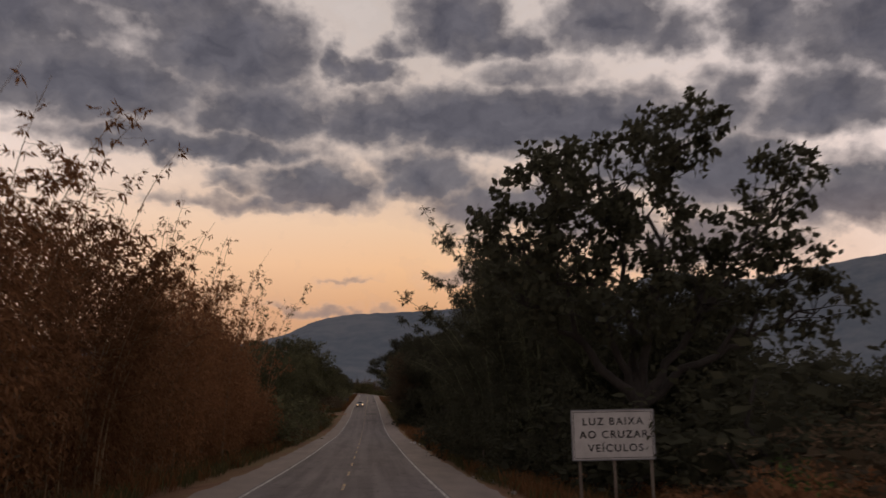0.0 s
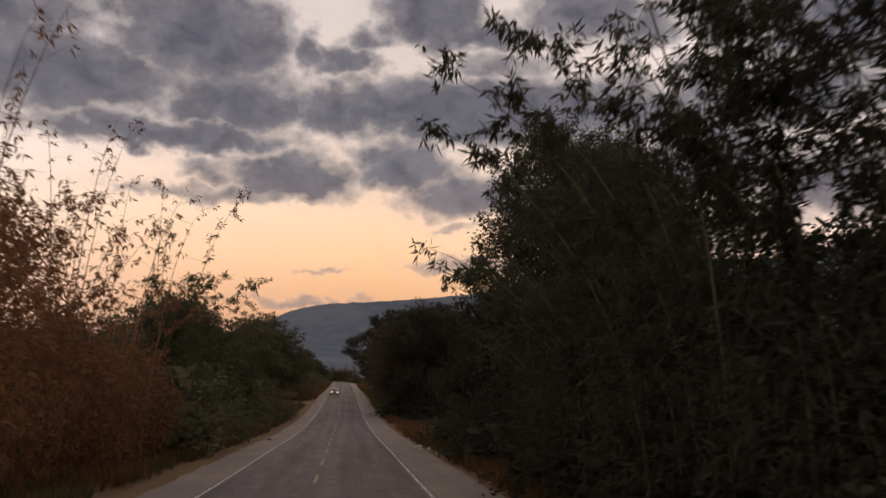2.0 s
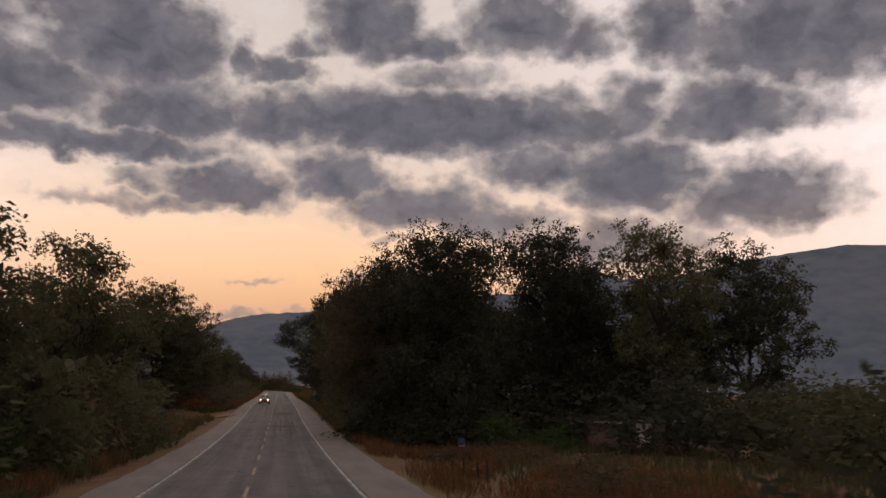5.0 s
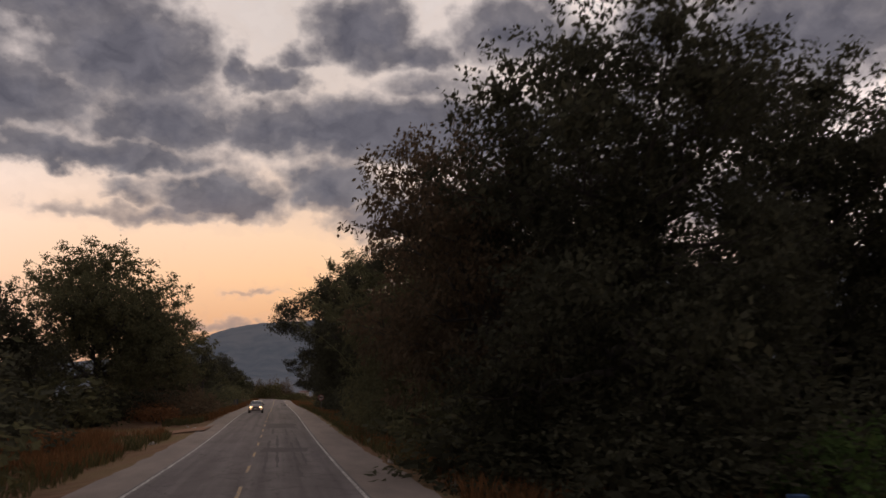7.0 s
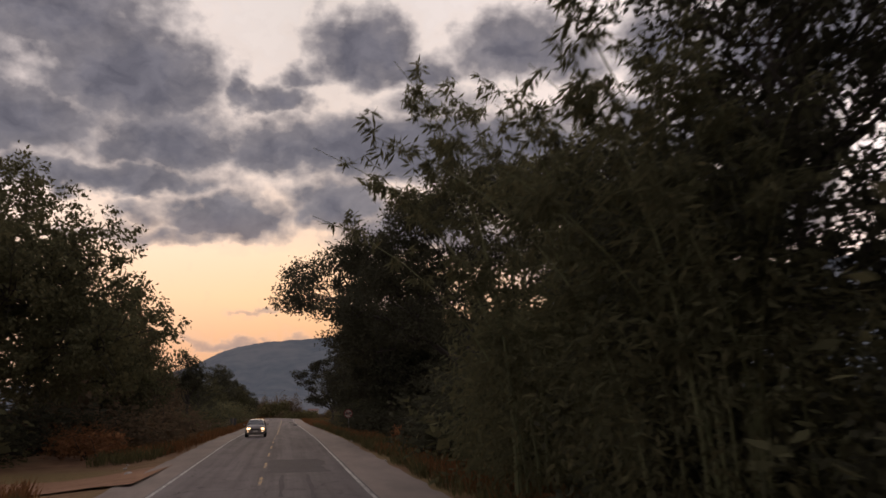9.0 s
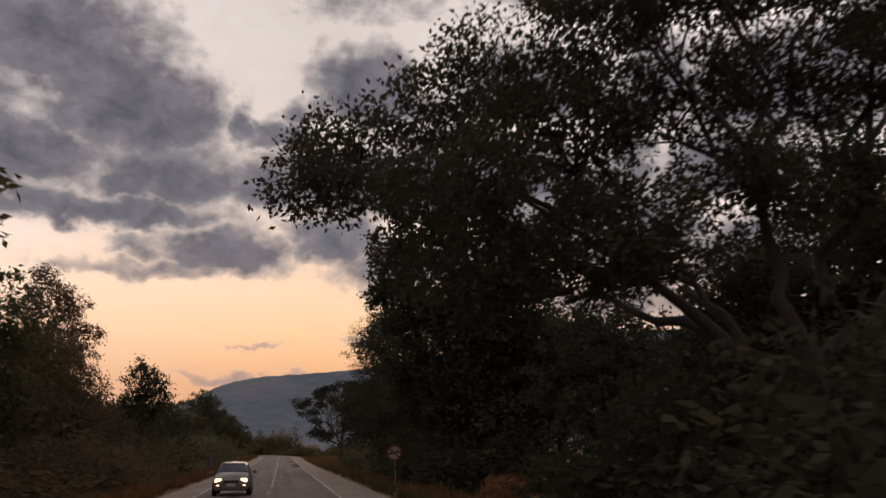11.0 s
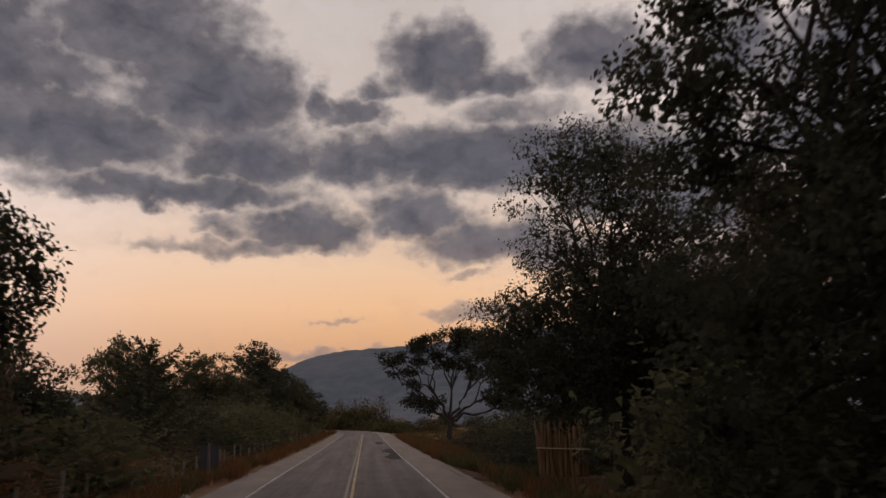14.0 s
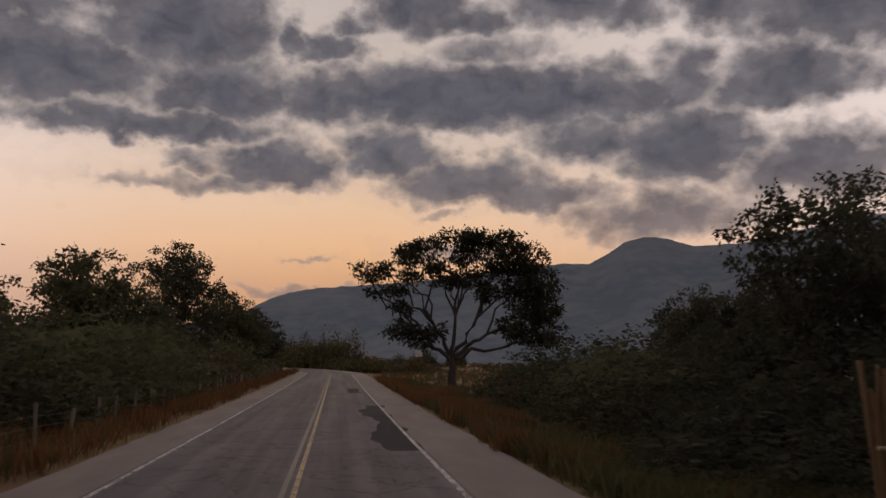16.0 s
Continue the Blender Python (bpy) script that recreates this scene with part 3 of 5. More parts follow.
def build_road():
    strip("shoulder_west", SHOULDER, "pale gravelly left shoulder of the road", "road shoulder", -30, 470, lambda y: -half_w(y) - 1.55, lambda y: -half_w(y) + 0.05, 0.004, 1.0, 0.18)
    strip("shoulder_east", SHOULDER, "pale gravelly right shoulder of the road", "road shoulder", -30, 470, lambda y: half(y) - 0.05, lambda y: half(y) + 1.95, 0.004, 1.0, 0.18)
    strip("road", ASPHALT, "worn grey two-lane asphalt road, cracked and patched", "road", -30, 470, lambda y: -half_w(y) - 0.12, lambda y: half(y) + 0.12, 0.010)
    strip("edge_line_west", WHITE_LINE, "worn white edge line on the asphalt", "road marking", -30, 470, lambda y: -half_w(y) - 0.05, lambda y: -half_w(y) + 0.06, 0.015)
    strip("edge_line_east", WHITE_LINE, "worn white edge line on the asphalt", "road marking", -30, 470, lambda y: half(y) - 0.06, lambda y: half(y) + 0.05, 0.015)
    for i in range(31):
        y = -10 + i * 8.0
        strip("centre_dash", YELLOW_LINE, "faded yellow centre dash on the asphalt", "road marking", y, y + 3.2, lambda q: -0.05, lambda q: 0.05, 0.015, 1.0)
    strip("centre_line", YELLOW_LINE, "solid yellow centre line on the asphalt", "road marking", 238, 470, lambda q: 0.04, lambda q: 0.14, 0.015)
    strip("centre_line", FADED_LINE, "worn second yellow centre line", "road marking", 262, 470, lambda q: -0.16, lambda q: -0.06, 0.015)
    strip("asphalt_patch", PATCH, "dark fresh asphalt patch in the right lane", "road patch", 294.5, 316, lambda y: 2.1 + 0.25 * math.sin(y * 0.5), lambda y: 3.02 + 0.12 * math.sin(y * 0.9), 0.0145, 0.5, 0.25)
    strip("asphalt_patch", PATCH, "dark asphalt patch near the edge line", "road patch", 332, 340, lambda y: 1.6, lambda y: 2.5, 0.0145, 0.5, 0.3)
    strip("asphalt_patch", STREAK, "dark asphalt patch across the right lane", "road patch", 187, 195, lambda y: 0.2, lambda y: 2.4, 0.0145, 0.5, 0.3)
    strip("asphalt_patch", STREAK, "thin dark repair across the right lane", "road patch", 161, 164, lambda y: 0.3, lambda y: 2.5, 0.0145, 0.5, 0.3)
    for o, a, b in ((0.55, 150, 171), (1.0, 152, 176), (1.75, 148, 169), (2.1, 153, 174), (0.7, 178, 186), (1.6, 177, 186)):
        strip("tar_streak", STREAK, "narrow dark tar streak along the lane", "road patch", a, b, lambda q, o=o: o - 0.06, lambda q, o=o: o + 0.06, 0.0142, 0.5, 0.07)
    # dirt track joining from the left
    v, f = [], []
    for i, s in enumerate(np.linspace(0, 1, 12)):
        x = -4.0 - 15 * s
        c, w = 188.5 + 3 * s * s, 5.6 - 3.4 * math.sin(min(1, s * 1.6) * math.pi / 2)
        for y in (c - w, c + w):
            v.append((x, y, max(gz(x, y), gz(x, c)) + 0.03))
        if i:
            f.append((2 * i - 2, 2 * i - 1, 2 * i + 1, 2 * i))
    structure("dirt_track", quick_mesh("dirt_track", v, f, DIRT), "bare reddish dirt track joining the road", "dirt track")
    v, f, across = [], [], 12
    for i, s in enumerate(np.linspace(0, 1, 20)):
        x = 4.6 + 12 * s
        for k in range(across):
            y = 275.6 + s + (9.4 - 2.2 * s) * k / (across - 1) + 0.3 * noise.noise((x, k, 5.0))
            v.append((x, y, gz(x, y) + 0.05))
            if i and k:
                a = i * across + k
                f.append((a - across - 1, a - 1, a, a - across))
    structure("dirt_entrance", quick_mesh("dirt_entrance", v, f, DARK_DIRT), "bare dirt entrance beside the bamboo stack", "dirt track")


def build_mountains():
    """A long wooded ridge, low ahead and with a higher summit to the right."""
    az = [-60, -30, -14, -8, -5.6, -4.2, -3, -1.4, 1.4, 5, 8.5, 12, 14.4, 16, 17.3, 18.2, 19.6, 21, 22.5, 25.5, 28, 31.5, 36, 45, 60]
    el = [2.0, 2.2, 2.4, 2.9, 3.65, 4.4, 4.8, 5.1, 5.3, 5.6, 6.0, 6.5, 6.7, 6.65, 7.3, 7.95, 8.3, 8.1, 7.6, 7.7, 8.2, 8.8, 9.3, 8.5, 6.0]
    aa = np.arange(-60, 60.01, 0.25)
    v, rows = [], 14
    for a in aa:
        e = np.interp(a, az, el) + 0.05 * noise.noise((a * 1.7, 0, 0)) + 0.025 * noise.noise((a * 6, 0, 4))
        for k in range(rows):
            s = k / (rows - 1)
            d = 3100 + 1400 * s
            rough = 60 * noise.noise((a * 0.22, s * 3, 7)) * math.sin(s * math.pi) + 22 * noise.noise((a * 0.8, s * 7, 2)) * math.sin(s * math.pi)
            z = (4500 * math.tan(radians(e))) * (s ** 1.15) + rough + 2
            v.append((d * math.sin(radians(a)), 136 + d * math.cos(radians(a)), z))
    n = len(aa)
    i, j = np.meshgrid(np.arange(n - 1), np.arange(rows - 1), indexing="ij")
    f = np.stack([i * rows + j, (i + 1) * rows + j, (i + 1) * rows + j + 1, i * rows + j + 1], -1).reshape(-1, 4)
    structure("backdrop_mountains", quick_mesh("backdrop_mountains", np.array(v), f, FAR, True), "wooded mountain ridge far off, blue-grey haze put in as glow", "mountain")


build_ground()
build_road()
build_mountains()


def at(x, y, dz=0.0):
    return (x, y, gz(x, y) + dz)


# ---------------------------------------------------------------- trees, right of the road
def big_tree_by_sign():
    lobes = [(1.4, 0, 12.6, 1.9, 2.6, 1.6), (-1.0, 0.5, 11.2, 2.7, 3.0, 2.0), (-4.2, -0.5, 10.6, 2.0, 2.6, 1.7), (-5.2, 0.5, 9.0, 1.8, 2.4, 1.5),
             (-2.7, 0, 8.7, 2.5, 3.0, 1.9), (0.8, 0.5, 9.0, 2.5, 3.0, 2.0), (5.4, 0, 11.0, 1.7, 2.2, 1.3), (4.4, 0.5, 9.1, 2.0, 2.6, 1.6),
             (2.4, 0, 7.0, 2.7, 3.0, 1.9), (-5.2, -0.3, 6.9, 1.4, 2.0, 1.2), (6.4, 0, 6.6, 1.9, 2.0, 1.3), (6.2, 0.3, 8.2, 1.5, 2.0, 1.2), (-1.8, 0, 6.1, 3.0, 3.0, 1.8)]
    lobes = [(x * (0.94 if x < 0 else 1.1) + 0.2, y, z * 1.13 + 0.3, rx * (0.94 if z > 9.5 else 1.08), ry * (0.75 if 6.5 < z < 10 else 1), rz * (0.95 if 6.5 < z < 10 else 1.0)) for x, y, z, rx, ry, rz in lobes]
    make_tree("broadleaf_tree", "large dark broadleaf tree with a dense spreading crown", at(11.2, 33.5), lobes, 3.6, 0.34, (0.36, 0.26), LEAF_DARK, 2.8, 20, 0.21, 11, 0.55, 0.6, core=0.4)


def lone_tree():
    lobes = [(-4.4, 0, 12.3, 1.7, 2.2, 0.8), (-2.4, 0.6, 13.3, 1.7, 2.2, 0.8), (0.2, -0.4, 14.0, 1.9, 2.4, 0.9), (2.6, 0.5, 14.0, 1.9, 2.4, 1.0), (5.0, 0, 13.6, 2.1, 2.6, 1.2),
             (7.2, 0.3, 12.3, 1.9, 2.4, 1.5), (8.6, 0, 10.2, 1.7, 2.2, 1.7), (6.2, 0.2, 10.4, 2.1, 2.4, 1.9), (4.3, -0.3, 11.7, 1.5, 2.0, 1.1), (8.9, 0, 7.6, 1.7, 2.0, 1.7),
             (6.8, 0.3, 7.6, 1.8, 2.2, 1.8), (9.5, 0, 5.0, 1.2, 1.6, 1.2), (7.7, 0.2, 5.2, 1.5, 1.8, 1.4), (5.7, 0, 5.8, 1.2, 1.6, 1.1), (-1.8, 0, 11.5, 1.3, 1.8, 0.6),
             (-3.9, -0.4, 10.5, 1.2, 1.6, 0.5), (-5.4, 0, 9.2, 1.0, 1.5, 0.5), (-4.6, 0.3, 5.4, 1.5, 1.8, 0.9), (-3.0, 0, 4.6, 1.4, 1.7, 0.9), (-1.5, 0, 5.4, 0.9, 1.2, 0.7),
             (1.3, 0.2, 12.4, 1.5, 1.8, 0.9), (-0.7, 0.3, 10.2, 1.4, 1.8, 0.7), (1.8, -0.3, 10.4, 1.5, 1.8, 0.9), (3.6, 0.2, 9.2, 1.4, 1.6, 1.0), (-7.8, 0, 10.4, 1.1, 1.2, 0.5), (-8.8, 0.2, 11.2, 0.8, 1.0, 0.4), (-7.0, 0.2, 9.0, 0.9, 1.1, 0.4), (-6.2, 0, 11.1, 1.0, 1.4, 0.5), (-5.0, 0.4, 7.4, 1.0, 1.4, 0.6)]
    make_tree("umbrella_tree", "lone spreading tree with forked trunk and airy crown", at(11.5, 352.8), lobes, 3.0, 0.34, (0.4, 0.2), LEAF_DARK, 4.4, 22, 0.3, 17, 0.4, 0.8, core=3.5)


def ragged_tree():
    lobes = [(-5.0, 0, 18.0, 2.0, 2.4, 1.6), (-1.4, 0, 19.3, 2.0, 2.4, 1.6), (3.1, 0, 18.8, 1.6, 2.0, 1.3), (-5.5, 0.5, 14.9, 1.8, 2.4, 1.6), (-7.4, 0, 13.1, 1.3, 1.8, 1.2),
             (-3.0, 0, 15.4, 2.7, 3.0, 2.2), (0.1, 0.4, 16.4, 2.3, 2.6, 2.0), (3.4, 0, 14.9, 2.3, 2.6, 2.0), (-6.0, 0, 11.6, 2.0, 2.6, 1.7), (-2.4, 0, 11.6, 3.2, 3.4, 2.6),
             (1.6, 0, 11.6, 3.0, 3.2, 2.5), (4.6, 0, 9.1, 2.8, 3.0, 2.4), (-6.5, 0, 8.1, 1.8, 2.4, 1.6), (-3.7, 0, 6.6, 3.8, 3.4, 3.2), (1.4, 0, 6.6, 3.8, 3.4, 3.2), (5.0, 0, 5.0, 3.0, 3.0, 2.6), (5.4, 0, 12.8, 1.8, 2.4, 1.5), (5.6, 0.4, 16.2, 1.7, 2.2, 1.4), (-1.0, 0.3, 9.8, 3.4, 3.2, 2.0), (2.4, 0.3, 13.6, 2.5, 2.6, 1.8), (3.2, 0.3, 10.0, 3.0, 3.0, 2.0)]
    make_tree("broadleaf_tree", "tall ragged dark broadleaf tree near the round sign", at(11.0, 238.4), [(0.88 * x + (0.2 if x > 0 else 0.8 if z > 14.4 else 1.9 if z > 11 else 2.6 if z > 7.5 else 1.9), y, (0.98 if z > 14 else 0.92) * z, 0.88 * rx, ry, 0.88 * rz) for x, y, z, rx, ry, rz in lobes], 5.0, 0.34, (0.32, 0.2), LEAF_DARK, 4.6, 22, 0.27, 41, 0.6, 0.4)


def fan_tree():
    """A small tree of stiff, upswept fronds in tiers, each fringed with leaflets."""
    rng = np.random.default_rng(72)
    root = thing("fan_leaved_tree", "small tree with stiff tiers of upswept fringed branches", "tree", pose(*at(-12.4, 291)))
    t = Tubes()
    stem = bent(rng, (0, 0, -0.3), (0.3, 0, 7.0), 8, 0, 0.02)
    t.add(stem, np.linspace(0.16, 0.03, 8), 7)
    part("trunk", t.mesh("trunk", BARK), BARK, root)
    pos, out = [], []
    for i in range(34):
        q = 0.25 + 0.75 * i / 33
        b = stem[0] + (stem[-1] - stem[0]) * q
        a = i * 2.4 + rng.uniform(-0.3, 0.3)
        ln = 3.6 * (1.12 - q) ** 0.7 + 0.5
        s = np.linspace(0, 1, 6)[:, None]
        way = np.array([math.cos(a), math.sin(a), 0])
        p = b + way * ln * s + np.array([0, 0, 1.0]) * (ln * (0.35 * s + 0.22 * s ** 2))
        t = Tubes()
        t.add(p, np.linspace(0.035, 0.01, 6), 4)
        part("branch", t.mesh("branch", BARK), BARK, root)
        k = int(ln * 34)
        u = rng.uniform(0.12, 1, (k, 1))
        side = np.cross(way, (0, 0, 1.0)) * rng.choice([-1, 1], (k, 1))
        pos.append(b + way * ln * u + np.array([0, 0, 1.0]) * (ln * (0.35 * u + 0.22 * u ** 2)) + rng.normal(0, 0.07, (k, 3)))
        out.append(unit(side * 1.6 + way * 0.8 + np.array([0, 0, 0.5])))
    pos, out = np.concatenate(pos), np.concatenate(out)
    part("crown", leaf_mesh("crown", rng, pos, out * 2.0, 0.36, 0.12, 0.1, LEAF_DARK, 0.35), LEAF_DARK, root)


def feathery_tree():
    lobes = [(-13.0, -1, 10.2, 1.8, 2.4, 0.9), (-12.0, 1, 12.0, 2.2, 2.6, 1.0), (-10.0, -1, 8.6, 2.2, 2.4, 1.1), (-9.0, 0, 13.2, 2.8, 3.0, 1.1), (-7.0, 1, 10.8, 2.8, 3.0, 1.1),
             (-5.5, -1, 14.4, 2.8, 3.0, 1.1), (-4.0, 1, 12.0, 2.6, 3.0, 1.1), (-2.0, 0, 15.6, 3.0, 3.2, 1.2), (0.5, 1, 13.0, 3.0, 3.2, 1.2), (2.5, 0, 15.8, 3.0, 3.2, 1.2),
             (5.0, 0, 13.6, 3.0, 3.2, 1.3), (8.0, 0, 14.2, 3.0, 3.2, 1.2), (10.5, 0, 11.6, 2.6, 3.0, 1.2), (3.5, -2, 10.4, 2.4, 2.6, 1.0), (-9.8, 0, 6.6, 1.8, 2.2, 1.2), (-6.0, 0, 7.6, 2.6, 2.6, 1.6), (-1.5, 0, 9.4, 2.8, 2.8, 1.5), (0.5, 0, 17.2, 2.6, 3.0, 1.2), (6.5, 0, 10.4, 2.8, 3.0, 1.6), (-3.0, 0, 17.0, 2.4, 2.6, 1.1), (-7.0, 8.6, 8.4, 1.8, 2.0, 0.8), (-5.0, 9.6, 9.6, 1.9, 2.0, 0.8), (-3.6, 8.0, 11.0, 2.0, 2.2, 0.9), (-1.5, 9.0, 9.0, 2.0, 2.0, 0.9)]
    lobes = [(x, y + 5, z - 0.2, rx, ry, rz) if x < -8.5 and z > 9 else (x, y, z, rx, ry, rz) for x, y, z, rx, ry, rz in lobes]
    lobes += [(-7.6, 2.5, 13.4, 2.6, 2.6, 1.2), (-4.6, 2.5, 16.0, 2.6, 2.6, 1.1), (2.0, 2.0, 17.8, 2.8, 3.0, 1.2), (4.6, 2.0, 18.6, 2.8, 3.0, 1.2), (8.0, 1.0, 17.0, 3.0, 3.0, 1.3), (7.2, 1.0, 15.4, 2.6, 2.8, 1.2), (11.0, 0.5, 15.2, 2.8, 3.0, 1.3), (11.5, 0.5, 12.6, 2.6, 2.8, 1.4)]
    make_tree("feathery_tree", "huge spreading tree with airy layered fine foliage", at(14.6, 207), lobes, 4.6, 0.34, (0.22, 0.115), LEAF_DARK, 4.3, 50, 0.3, 23, 0.35, 0.6, lean=(-0.9, 0), core=4.0)


# label, x, y, height, radius, underside, leaf size, material, seed
RIGHT_TREES = [
    ("dense dark roadside tree among bamboo", 11.5, 64, 10.6, 5.0, 1.0, 0.22, LEAF_DARK, 31),
    ("dense dark roadside tree", 12.6, 76, 16.6, 5.0, 1.0, 0.22, LEAF_DARK, 32),
    ("tall dark tree behind the roadside trees", 16.5, 80, 18.5, 6.4, 1.0, 0.34, LEAF_DARK, 53),
    ("dark tree behind the road sign", 18.8, 48, 13.0, 5.4, 0.5, 0.34, LEAF_DARK, 54),
    ("dense dark tree behind the road sign", 16.8, 44, 9.6, 4.4, 0.5, 0.3, LEAF_DARK, 161),
    ("dark tree in the thicket behind the bamboo", 19.5, 62, 10.6, 5.0, 0.5, 0.34, LEAF_DARK, 163),
    ("dark tree in the thicket behind the bamboo", 25.0, 67, 11.4, 5.4, 0.5, 0.34, LEAF_DARK, 164),
    ("dark tree behind the road sign", 29.5, 53, 8.6, 6.6, 0.5, 0.36, LEAF_DARK, 55),
    ("low ragged tree by the field", 21.4, 317, 7.2, 3.8, 0.5, 0.32, LEAF_DARK, 56),
    ("low dark tree by the field", 24.5, 317, 8.4, 4.2, 0.5, 0.34, LEAF_DARK, 57),
    ("very tall dark tree behind the roadside trees", 18.5, 89, 20.5, 7.0, 1.0, 0.34, LEAF_DARK, 48),
    ("dark tree under the feathery tree", 19.6, 219, 11.6, 5.2, 1.0, 0.32, LEAF_DARK, 49),
    ("dark tree under the feathery tree", 22.5, 214, 12.4, 5.6, 1.0, 0.34, LEAF_DARK, 50),
    ("dark tree at the edge of the plot", 18.5, 257, 12.0, 5.4, 1.0, 0.34, LEAF_DARK, 51),
    ("dark tree at the edge of the plot", 31.0, 246, 13.5, 6.0, 1.0, 0.36, LEAF_DARK, 52),
    ("dense dark roadside tree", 9.9, 87, 12.8, 3.7, 0.5, 0.26, LEAF_DARK, 165),
    ("dark tree before the small house", 17.4, 231, 11.2, 4.6, 3.6, 0.3, LEAF_DARK, 166),
    ("tall roadside tree with drooping leaves", 14.6, 88, 21.5, 5.2, 1.5, 0.28, LEAF_DARK, 33),
    ("tree with reddish hanging leaf tips", 9.6, 149, 13.6, 4.9, 1.0, 0.28, LEAF_BROWN, 34),
    ("tall dense dark tree beside the clearing", 11.3, 143.5, 15.0, 5.4, 1.0, 0.27, LEAF_DARK, 35),
    ("tall dark tree beside the shed", 21.4, 150, 18.2, 6.4, 1.5, 0.32, LEAF_DARK, 36),
    ("tall dusky green tree behind the shed", 30.0, 150, 18.6, 6.4, 1.5, 0.32, LEAF_OLIVE, 37),
    ("dark tree at the back of the clearing", 38.5, 151, 18.0, 6.4, 1.0, 0.34, LEAF_DARK, 38),
    ("tall dark tree behind the clearing", 15.5, 160, 15.6, 5.8, 1.5, 0.34, LEAF_DARK, 39),
    ("tall dark tree above the green bamboo", 11.8, 170, 17.0, 5.2, 1.5, 0.28, LEAF_DARK, 162),
    ("dark roadside tree with hanging leaves", 12.0, 183, 14.0, 5.6, 1.0, 0.30, LEAF_OLIVE, 40),
    ("dark tree at the back of the clearing", 26.0, 158, 14.5, 5.6, 1.0, 0.34, LEAF_DARK, 156),
    ("dark tree at the back of the clearing", 34.5, 159, 15.0, 5.8, 1.0, 0.34, LEAF_DARK, 157),
    ("tall dark tree beyond the feathery tree", 27.5, 225, 20.0, 7.2, 1.0, 0.36, LEAF_DARK, 158),
    ("tall dark tree beyond the feathery tree", 37.0, 227, 18.5, 6.8, 1.0, 0.36, LEAF_DARK, 159),
    ("dark bushy tree beyond the cane stack", 17.6, 301, 9.8, 4.4, 0.6, 0.3, LEAF_DARK, 160),
    ("dark broadleaf roadside tree", 11.4, 255, 17.6, 4.9, 0.5, 0.27, LEAF_DARK, 42),
    ("fine-leaved tree with drooping twigs", 11.4, 275, 17.2, 6.4, 4.0, 0.19, LEAF_DARK, 43),
    ("tall fine-leaved tree behind the verge", 20.6, 278, 17.5, 5.2, 2.5, 0.26, LEAF_BROWN, 47),
    ("dark tree behind the round sign", 18.6, 243, 13.0, 5.4, 0.5, 0.34, LEAF_DARK, 154),
    ("dense dark tree under the fine-leaved tree", 11.3, 271.5, 10.2, 5.6, 3.0, 0.26, LEAF_DARK, 155),
    ("dark tree behind the bamboo stack", 18.0, 284, 12.0, 5.0, 2.0, 0.3, LEAF_DARK, 44),
    ("dark small-leaved tree by the field", 22.5, 304, 11.2, 4.6, 1.0, 0.3, LEAF_DARK, 45),
    ("low dark round-headed tree by the field", 22.5, 323, 7.0, 3.8, 1.0, 0.32, LEAF_DARK, 46),
]
